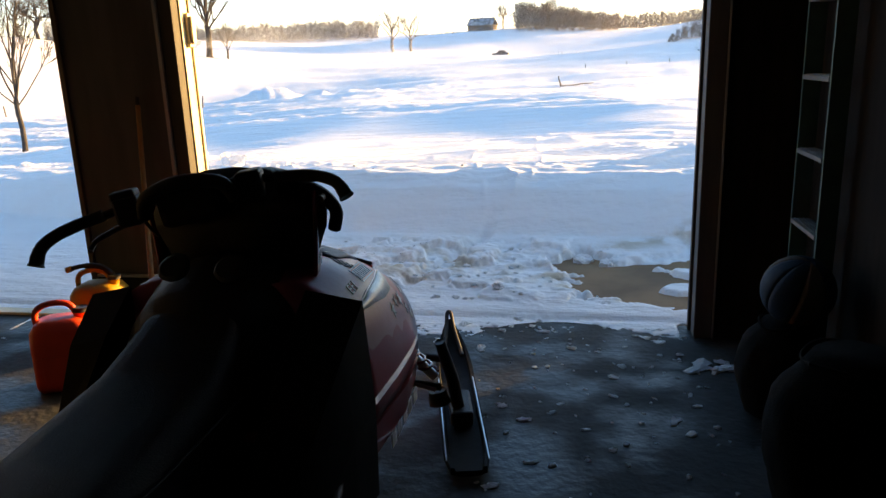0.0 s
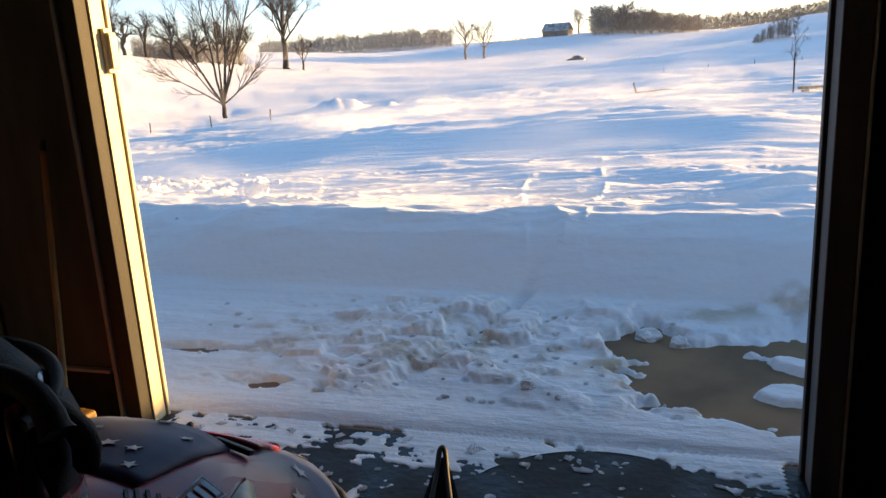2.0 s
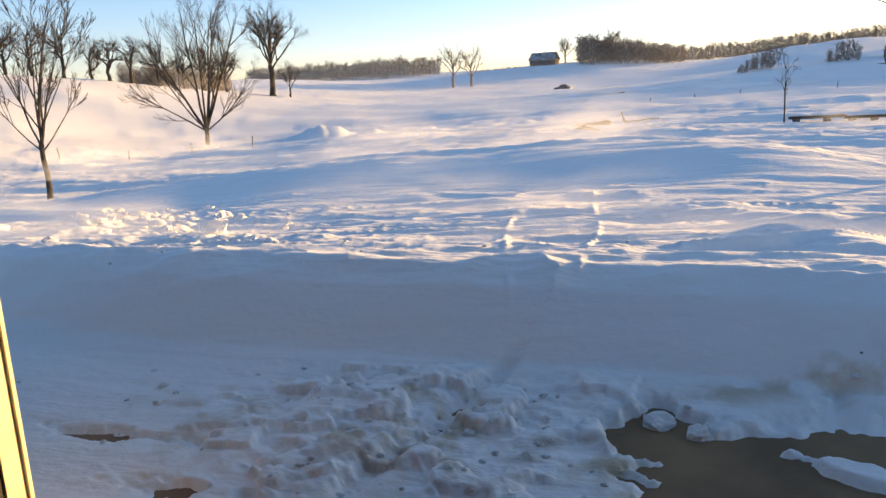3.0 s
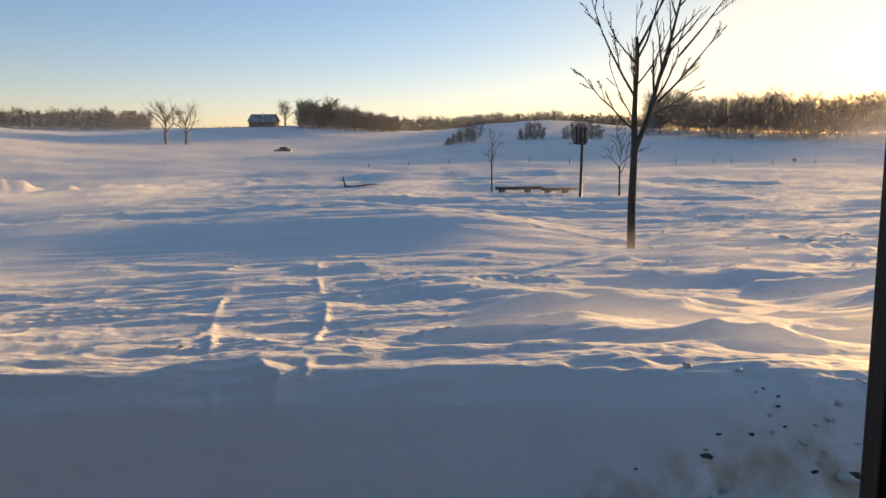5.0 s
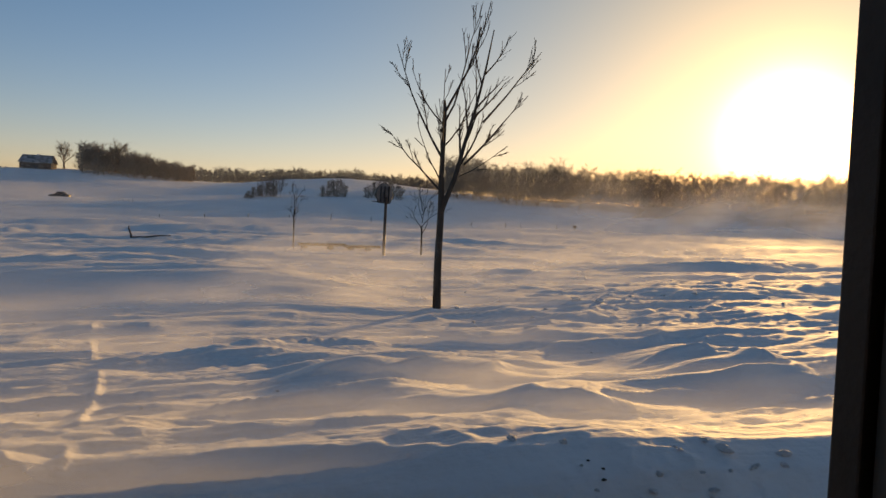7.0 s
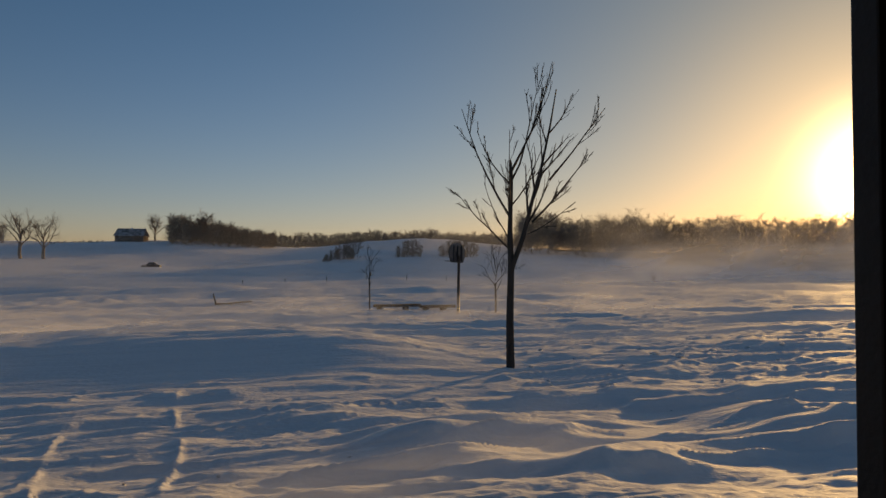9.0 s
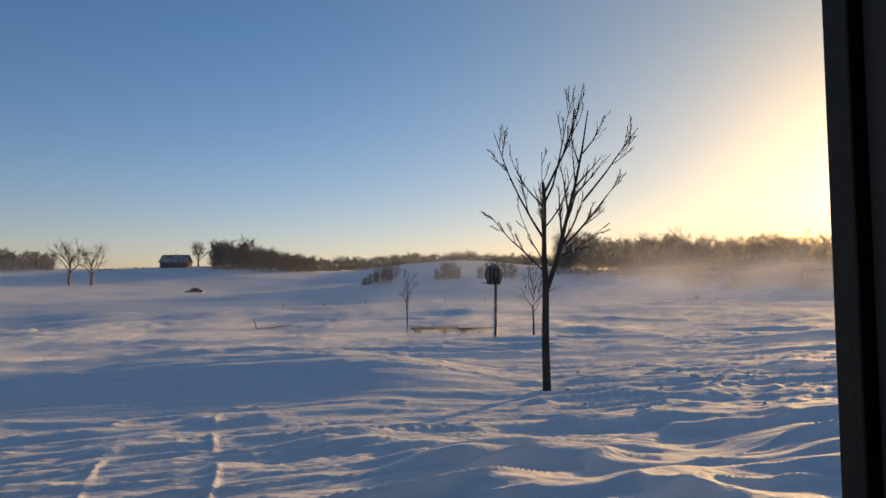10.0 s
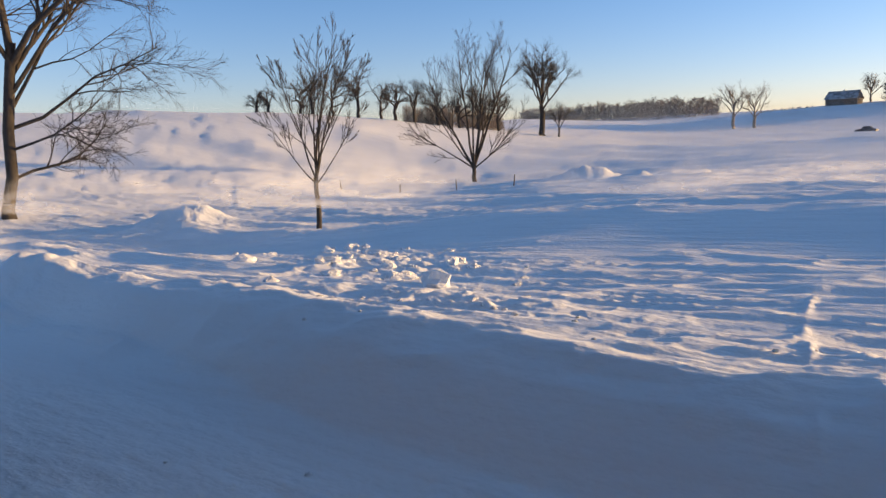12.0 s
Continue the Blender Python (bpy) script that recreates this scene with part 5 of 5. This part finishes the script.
    part("cable", tube(bend([(-0.18, 0.03, 0.0), (-0.16, 0.10, -0.1), (-0.06, 0.12, -0.2), (0.0, 0.10, -0.3)], 5), 0.006, 6), RUBBER, bar, smooth=True)
    # seat, tunnel and track
    rings = []
    for y, w, z0, z1 in ((0.70, 0.20, 0.52, 0.76), (0.76, 0.23, 0.50, 0.81), (1.1, 0.23, 0.50, 0.80), (1.5, 0.22, 0.50, 0.785), (1.85, 0.205, 0.52, 0.83), (2.05, 0.18, 0.56, 0.92), (2.12, 0.14, 0.6, 0.93)):
        rings.append([(w * math.copysign(abs(math.cos(a)) ** 0.45, math.cos(a)) * (1.0 if math.sin(a) < 0 else 0.93), y, (z0 + z1) / 2 + (z1 - z0) / 2 * math.copysign(abs(math.sin(a)) ** 0.5, math.sin(a))) for a in np.linspace(0, 2 * math.pi, 28, endpoint=False)])
    seat = part("seat", loft(rings), BLACK_VINYL, root, "long black vinyl seat", smooth=True)
    for k in range(4):
        part("logo_bar", box(0.2245, 0.2295, 1.34 - 0.075 * k, 1.395 - 0.075 * k, 0.57, 0.625, 0.001), WHITE_DECAL, seat)
    part("piping", tube([(0.212, y, 0.755 + 0.02 * math.sin(y * 3)) for y in np.linspace(0.8, 1.9, 14)], 0.005, 6), BLACK_PLASTIC, seat, smooth=True)
    part("tunnel", box(-0.20, 0.20, 0.20, 2.10, 0.30, 0.50, 0.01), BLACK_PLASTIC, root)
    belt = []
    for k in range(40):
        a = k / 40
        y, z = (0.25 + 3.8 * a, 0.012) if a < 0.42 else ((1.85 + 0.14 * math.sin((a - 0.42) / 0.08 * math.pi), 0.152 - 0.14 * math.cos((a - 0.42) / 0.08 * math.pi)) if a < 0.5 else ((1.85 - 3.8 * (a - 0.5), 0.292) if a < 0.92 else (0.25 - 0.14 * math.sin((a - 0.92) / 0.08 * math.pi), 0.152 + 0.14 * math.cos((a - 0.92) / 0.08 * math.pi))))
        belt.append((y, z))
    cy, cz = 1.05, 0.152
    rings = [[(-0.19, y, z), (0.19, y, z), (0.19, cy + (y - cy) * 0.985, cz + (z - cz) * 0.88), (-0.19, cy + (y - cy) * 0.985, cz + (z - cz) * 0.88)] for y, z in belt + belt[:1]]
    part("track_belt", loft(rings, False), RUBBER, root, "black rubber drive track")
    part("rear_bumper", tube(bend([(-0.2, 0.3, 0.42), (-0.2, 0.12, 0.46), (0, 0.06, 0.47), (0.2, 0.12, 0.46), (0.2, 0.3, 0.42)], 4), 0.013, 8), BLACK_PLASTIC, root, smooth=True)
    for side in (1, -1):
        ski(root, side)
    return root


def fuel_can(name, m, mat, label, w, d, h, spout):
    root = thing(name, m, label, "fuel can")
    rings = []
    for z, k in ((0.0, 0.90), (0.012, 0.97), (0.04, 1.0), (h * 0.5, 0.985), (h * 0.62, 1.0), (h * 0.80, 0.96), (h * 0.90, 0.80), (h * 0.94, 0.55)):
        rings.append([(w / 2 * k * math.copysign(abs(math.cos(a)) ** 0.4, math.cos(a)), d / 2 * k * math.copysign(abs(math.sin(a)) ** 0.4, math.sin(a)), z) for a in np.linspace(0, 2 * math.pi, 32, endpoint=False)])
    part("tank", loft(rings), mat, root, smooth=True)
    part("handle", tube(bend([(-w * 0.40, 0, h * 0.84), (-w * 0.38, 0, h * 1.04), (-w * 0.15, 0, h * 1.13), (w * 0.16, 0, h * 1.10), (w * 0.28, 0, h * 0.92)], 5), 0.016, 10), mat, root, smooth=True)
    part("neck", tube([(w * 0.3, 0, h * 0.86), (w * 0.33, 0, h * 1.0)], 0.032, 14), mat, root, smooth=True)
    part("collar", tube([(w * 0.33, 0, h * 0.99), (w * 0.335, 0, h * 1.05)], 0.038, 14), BLACK_PLASTIC, root, smooth=True)
    if spout:
        s = part("spout", tube(bend([(w * 0.33, 0, h * 1.04), (w * 0.1, 0, h * 1.18), (-w * 0.25, 0, h * 1.20), (-w * 0.5, 0, h * 1.16)], 4), [0.018] * 8 + [0.014] * 5, 10), BLACK_PLASTIC, root, "black bent spout", smooth=True)
        part("spout_tip", tube([(-w * 0.48, 0, h * 1.165), (-w * 0.6, 0, h * 1.14)], 0.018, 10), YELLOW_CAN, s, smooth=True)
    for k in (-1, 1):
        part("rib", box(-w * 0.3, w * 0.3, k * d * 0.49 - 0.006, k * d * 0.49 + 0.006, h * 0.2, h * 0.5, 0.003), mat, root)
    return root


def broom():
    root = thing("broom", pose(-1.80, 4.20, 0, 0, 0, -8), "yellow-handled straw broom leaning against the wall pier", "broom")
    part("handle", tube([(0.0, -0.01, 0.24), (-0.03, 0.07, 0.8), (-0.06, 0.155, 1.40)], [0.016, 0.015, 0.014], 12), BROOM_WOOD, root, "varnished yellow handle", smooth=True)
    part("tip", tube([(-0.06, 0.155, 1.40), (-0.063, 0.163, 1.45)], [0.015, 0.012], 10), BLACK_PLASTIC, root, smooth=True)
    part("ferrule", tube([(0, -0.015, 0.20), (0, -0.008, 0.27)], [0.03, 0.02], 12), YELLOW_CAN, root, smooth=True)
    part("head", box(-0.13, 0.15, -0.05, 0.03, 0.14, 0.19, 0.015), BROOM_WOOD, root, "worn yellow wooden head")
    rng = random.Random(8)
    for row in range(4):
        V, F = [], []
        for k in range(40):
            x = -0.145 + 0.31 * k / 39
            s = (x - 0.01) * 0.25
            tube_raw(V, F, [(x, -0.05 + 0.026 * row, 0.136), (x + s * 0.5 + rng.gauss(0, 0.004), -0.052 + 0.028 * row + rng.gauss(0, 0.004), 0.06), (x + s + rng.gauss(0, 0.008), -0.055 + 0.03 * row + rng.gauss(0, 0.006), 0.003)], [0.0035, 0.003, 0.0022], 3, cap=False)
        part("bristles", (V, F), BRISTLE, root, "worn straw bristles")


def step_ladder():
    root = thing("step_ladder", pose(1.90, 3.89, 0), "green fibreglass step ladder with pale treads leaning on the wall", "ladder")
    for y in (-0.215, 0.195):
        rail = [[(-0.04, y, z), (0.04, y, z), (0.04, y + 0.022, z), (-0.04, y + 0.022, z)] for z in (0.03, 2.30)]
        part("rail", loft(rail), GREEN_FIBRE, root)
        part("foot", box(-0.05, 0.05, y - 0.008, y + 0.030, 0.0, 0.05, 0.006), RUBBER, root)
    for k in range(6):
        z = 0.40 + 0.35 * k
        step = part("tread", box(-0.045, 0.045, -0.192, 0.193, z, z + 0.022, 0.003), TREAD, root, "dusty aluminium tread")
        for q in range(4):
            part("tread_ridge", box(-0.032 + 0.02 * q, -0.026 + 0.02 * q, -0.185, 0.185, z + 0.0225, z + 0.026), TREAD, step)
    part("top_cap", box(-0.06, 0.06, -0.24, 0.24, 2.30, 2.34, 0.008), GREEN_FIBRE, root)


def gear_bag(x, y, r, h, seed, label):
    root = thing("gear_bag", pose(x, y, 0, 0, 0, 40 * seed), label, "bag")
    rings = []
    n = 30
    for k in range(13):
        u = k / 12
        w = r * (0.86 + 0.28 * math.sin(math.pi * min(u * 1.1, 1))) * (1 if u < 0.8 else 1 - 1.9 * (u - 0.8) ** 1.0)
        rings.append([(w * math.cos(a) * (1 + 0.09 * math.sin(3 * a + seed + 4 * u) + 0.04 * math.sin(9 * a + 9 * u)), w * math.sin(a) * (1 + 0.07 * math.cos(2 * a + seed) + 0.035 * math.sin(11 * a - 6 * u)), h * u) for a in np.linspace(0, 2 * math.pi, n, endpoint=False)])
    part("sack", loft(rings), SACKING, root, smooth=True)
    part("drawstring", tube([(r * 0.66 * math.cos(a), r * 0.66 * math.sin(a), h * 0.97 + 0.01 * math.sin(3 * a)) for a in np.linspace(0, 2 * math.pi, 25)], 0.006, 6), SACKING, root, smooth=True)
    part("strap", tube(bend([(-r * 1.0, -r * 0.3, h * 0.9), (-r * 1.15, -r * 0.2, h * 0.6), (-r * 1.12, -r * 0.1, h * 0.25), (-r * 0.95, 0, 0.05)], 5), 0.012, 6), RUBBER, root, "dark worn strap", smooth=True)
    return root


def ball():
    root = thing("ball", pose(1.76, 3.53, 0.565, 20, 0, 30), "blue and tan patterned ball resting on a dark bag", "ball")
    r = 0.155
    for k in range(8):
        rings = []
        for t in np.linspace(0.02, math.pi - 0.02, 14):
            a0, a1 = k * math.pi / 4 + 0.015, (k + 1) * math.pi / 4 - 0.015
            out = [(r * math.sin(t) * math.cos(a), r * math.sin(t) * math.sin(a), r * math.cos(t)) for a in np.linspace(a0, a1, 6)]
            rings.append(out + [(x * 0.9, y * 0.9, z * 0.9) for x, y, z in reversed(out)])
        part("panel", loft(rings), BALL_TAN if k in (2, 5) else BALL_BLUE, root, smooth=True)
    part("seam", lathe([(0.05, -r * 0.9), (r * 0.8, -r * 0.5), (r * 0.925, 0), (r * 0.8, r * 0.5), (0.05, r * 0.9)], 24), BLACK_PLASTIC, root, smooth=True)


snowmobile()
fuel_can("fuel_can", pose(-1.84, 3.42, 0, 0, 0, 25), RED_CAN, "bright red plastic fuel can on the garage floor", 0.30, 0.24, 0.40, False)
fuel_can("diesel_can", pose(-2.04, 4.02, 0, 0, 0, 10), YELLOW_CAN, "yellow plastic fuel can with a bent spout beside a broom", 0.30, 0.26, 0.40, True)
broom(), step_ladder(), ball()
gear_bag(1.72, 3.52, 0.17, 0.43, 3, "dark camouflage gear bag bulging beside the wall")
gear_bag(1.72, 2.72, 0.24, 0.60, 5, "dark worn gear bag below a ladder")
# fittings of the pier and the sill of the neighbouring door
root = thing("door_bracket", pose(POST_R, 4.535, 1.73), "small cream metal bracket on the door jamb", "bracket")
part("plate", box(0.0015, 0.022, -0.028, 0.028, 0, 0.20, 0.004), TRIM, root)
part("lip", box(0.0225, 0.042, -0.02, 0.024, 0.02, 0.18, 0.004), TRIM, root)
structure("baseboard", box(-2.30, -1.68, 4.376, 4.397, 0.0, 0.30, 0.004), PANEL, "dark baseboard with a pale worn top edge", "baseboard")
structure("trim_ledge", box(-2.30, -1.68, 4.362, 4.397, 0.302, 0.318, 0.003), GREYBOARD, "thin pale ledge on the baseboard", "trim")
structure("trim_sill", box(OPEN_L, POST_L, 4.40, 4.50, 0.001, 0.022, 0.006), TRIM, "pale wooden sill strip under the neighbouring door", "trim")


def floor_snow():
    rng = random.Random(5)
    meshes = []
    for s in range(4):
        me = bpy.data.meshes.new("snow_bit")
        bm = lump(700 + s, 0.35, 0.5, 2)
        bm.to_mesh(me), bm.free()
        me.materials.append(CHUNK)
        meshes.append(me)
    spots = [(1.50 + rng.gauss(0, 0.085), 3.95 + rng.gauss(0, 0.035), 0.014 + rng.random() * 0.016) for _ in range(26)]
    spots += [(rng.uniform(0.3, 1.45), 4.5 - 2.4 * rng.random() ** 1.7, 0.005 + 0.013 * rng.random() ** 2) for _ in range(170)]
    spots += [(rng.uniform(-1.5, 0.3), 4.52 - 0.6 * rng.random() ** 2, 0.006 + 0.02 * rng.random() ** 2) for _ in range(50)]
    spots += [(rng.uniform(-2.2, -1.5), rng.uniform(4.2, 4.36), 0.01 + 0.02 * rng.random()) for _ in range(9)]
    for x, y, r in spots:
        ob = new("snow_bit", rng.choice(meshes))
        ob.matrix_basis = pose(x, y, r * 0.2, 0, 0, rng.uniform(0, 360)) @ Matrix.Diagonal((r * rng.uniform(1.0, 2.4), r, r * rng.uniform(0.5, 0.9), 1))
        tagged(ob, "melting bit of trodden snow on wet concrete", "snow bit", "snow bits on the floor")


floor_snow()


# ---- drifting snow, carried along by the wind ----
def veil_material(name, scale):
    m = bpy.data.materials.new(name)
    m.use_nodes = True
    nt = m.node_tree
    for n in list(nt.nodes):
        nt.nodes.remove(n)
    out = nt.nodes.new("ShaderNodeOutputMaterial")
    clear, lit, thru = nt.nodes.new("ShaderNodeBsdfTransparent"), nt.nodes.new("ShaderNodeBsdfDiffuse"), nt.nodes.new("ShaderNodeBsdfTranslucent")
    lit.inputs[0].default_value = thru.inputs[0].default_value = (0.9, 0.91, 0.93, 1)
    both, mix = nt.nodes.new("ShaderNodeMixShader"), nt.nodes.new("ShaderNodeMixShader")
    both.inputs[0].default_value = 0.6
    nt.links.new(lit.outputs[0], both.inputs[1])
    nt.links.new(thru.outputs[0], both.inputs[2])
    at = nt.nodes.new("ShaderNodeAttribute")
    at.attribute_name = "veil"
    co = nt.nodes.new("ShaderNodeTexCoord")
    mp = nt.nodes.new("ShaderNodeMapping")
    mp.inputs["Scale"].default_value = (0.5, 1.0, 2.5)
    noise_node = nt.nodes.new("ShaderNodeTexNoise")
    noise_node.inputs["Scale"].default_value, noise_node.inputs["Detail"].default_value = scale, 6
    nt.links.new(co.outputs["Object"], mp.inputs[0])
    nt.links.new(mp.outputs[0], noise_node.inputs["Vector"])
    ramp = nt.nodes.new("ShaderNodeMapRange")
    ramp.inputs["From Min"].default_value, ramp.inputs["From Max"].default_value = 0.22, 0.70
    nt.links.new(noise_node.outputs["Fac"], ramp.inputs["Value"])
    mul = nt.nodes.new("ShaderNodeMath")
    mul.operation = "MULTIPLY"
    nt.links.new(ramp.outputs[0], mul.inputs[0])
    nt.links.new(at.outputs["Fac"], mul.inputs[1])
    nt.links.new(mul.outputs[0], mix.inputs[0])
    nt.links.new(clear.outputs[0], mix.inputs[1])
    nt.links.new(both.outputs[0], mix.inputs[2])
    nt.links.new(mix.outputs[0], out.inputs["Surface"])
    return m


VEIL = veil_material("airborne_powder_snow", 1.6)
PLUME = veil_material("wind_blown_snow_cloud", 0.10)


def veil(name, m, length, height, density, seed, label, group):
    """A wind-blown veil of powder: a long wavy sheet, thick at its foot and fading at its ends and top."""
    rng = random.Random(seed)
    nx, nz = 40, 10
    V, F, A = [], [], []
    ph = rng.uniform(0, 6)
    for i in range(nx + 1):
        u = i / nx
        for k in range(nz + 1):
            w = k / nz
            x = (u - 0.5) * length + 0.5 * height * w
            y = length * 0.03 * math.sin(u * 5 + ph) + 0.08 * height * math.sin(u * 9 + 2 * w + ph)
            V.append((x, y, w * height * (0.75 + 0.35 * math.sin(u * 9 + ph))))
            A.append(density * (math.sin(math.pi * u) ** 1.3) * (1 - w) ** 1.4 * min(1, 0.25 + w * 6))
    for i in range(nx):
        for k in range(nz):
            q = i * (nz + 1) + k
            F.append((q, q + nz + 1, q + nz + 2, q + 1))
    ob = part(name, (V, F), PLUME if length > 20 else VEIL, smooth=True)
    ob.data.attributes.new("veil", "FLOAT", "POINT").data.foreach_set("value", A)
    ob.matrix_basis = m
    ob.visible_shadow = False
    return tagged(ob, label, "drifting snow", group, "stuff")


VEILS = []


def drifting_snow():
    rng = random.Random(17)
    for k in range(48):
        y = 7.6 + 26 * rng.random() ** 1.2
        speed = rng.uniform(7.0, 9.0)
        x0 = rng.uniform(-12, 14 + y * 0.5) + speed * (0.4, 2.2, 5.1, 5.9)[k % 4]
        z = float(land(2, y)) + 0.02
        v = veil("snow_veil", pose(x0, y, z, 0, 0, rng.uniform(-6, 6)), rng.uniform(4, 9), 0.20 + 0.028 * y * rng.uniform(0.6, 1.2), 0.62, 900 + k, "low veil of powder snow drifting over the field", "low drifting snow")
        VEILS.append((v, x0, y, z, -speed, 0.0))
    for k in range(14):
        y = 9 + 1.7 * k
        speed = rng.uniform(4.2, 5.2) if k % 2 else rng.uniform(2.0, 2.6)
        x0 = rng.uniform(0.6, 1.1) * y + speed * 5.5 if k % 2 else rng.uniform(0.8, 1.3) * y + 2 + speed * 9.2
        z = float(land(6, y)) + 0.02
        v = veil("snow_veil", pose(x0, y, z, 0, 0, rng.uniform(-8, 8)), rng.uniform(8, 14), 0.45 + 0.045 * y * rng.uniform(0.7, 1.2), 0.8, 1000 + k, "sunlit veil of powder snow drifting over the field", "low drifting snow")
        VEILS.append((v, x0, y, z, -speed, 0.0))
    for k in range(14):
        y = 7.0 + 0.13 * k
        speed = rng.uniform(4.0, 5.0)
        x0 = rng.uniform(2.0, 7.0) + speed * (4.9, 5.5, 6.1, 6.7, 8.6)[k % 5]
        z = float(land(4, y)) + 0.01
        v = veil("snow_veil", pose(x0, y, z, 0, 0, rng.uniform(-8, 8)), rng.uniform(4, 7), rng.uniform(0.35, 0.65), 0.7, 1100 + k, "golden veil of powder snow blowing over the bank", "low drifting snow")
        VEILS.append((v, x0, y, z, -speed, 0.0))
    for k in range(12):
        y = 9.0 + 2.2 * k
        speed = rng.uniform(2.0, 3.0)
        x0 = rng.uniform(-4.5, 2.5) + speed * (0.2, 1.0, 1.9, 2.8, 11.8)[k % 5]
        z = float(land(-1, y)) + 0.01
        v = veil("snow_veil", pose(x0, y, z, 0, 0, rng.uniform(-8, 8)), rng.uniform(6, 10), 0.06 * y, 0.38, 1300 + k, "soft veil of powder snow blowing past the door", "low drifting snow")
        VEILS.append((v, x0, y, z, -speed, 0.0))
    for k in range(10):
        r = 84 + 12 * k
        a = radians(27 + 27 * ((k * 0.618) % 1))
        x0, y = 0.8 + r * math.sin(a), 3.8 + r * math.cos(a)
        z = float(land(x0, y)) - 0.3
        v = veil("snow_plume", pose(x0, y, z, 0, 0, rng.uniform(-20, 5)), rng.uniform(35, 70), rng.uniform(9, 15), 0.95, 950 + k, "tall pale plume of snow blown off the field", "far snow plumes")
        speed = rng.uniform(4, 8)
        VEILS.append((v, x0 + 9.5 * speed, y, z, -speed, 0.0))
    for k in range(5):
        r = 60 + 22 * k
        a = radians(-50 + 60 * ((k * 0.618) % 1))
        x0, y = 0.8 + r * math.sin(a), 3.8 + r * math.cos(a)
        z = float(land(x0, y)) - 0.2
        v = veil("snow_plume", pose(x0, y, z, 0, 0, rng.uniform(-10, 10)), rng.uniform(25, 50), rng.uniform(1.5, 3.5), 0.35, 980 + k, "thin pale haze of snow blown over the field", "far snow plumes")
        VEILS.append((v, x0 + 20, y, z, -rng.uniform(3, 6), 0.0))




def ground_haze():
    """Fine snow hanging in the air over the far field: long faint sheets before the hills and woods."""
    rng = random.Random(23)
    for k in range(12):
        r = 70 + 14 * k
        a = radians(-62 + 112 * ((k * 0.618 + 0.1) % 1))
        x0, y = 0.8 + r * math.sin(a), 3.8 + r * math.cos(a)
        z = float(land(x0, y)) - 1.0
        v = veil("snow_haze", pose(x0, y, z, 0, 0, -math.degrees(a) + rng.uniform(-6, 6)), 2.2 * r, rng.uniform(0.05, 0.075) * r, 0.11, 1200 + k, "faint sheet of fine snow hanging over the far field", "far snow plumes")
        VEILS.append((v, x0 + 9.0, y, z, -1.5, 0.0))


drifting_snow(), ground_haze()


def motions():
    for ob, x0, y0, z0, vx, vy in VEILS:
        turn = ob.matrix_basis.to_euler()
        walk(ob, [(t, pose(x0 + vx * t, y0 + vy * t, z0, 0, 0, math.degrees(turn.z))) for t in (0.0, 6.0, 12.0)])


motions()
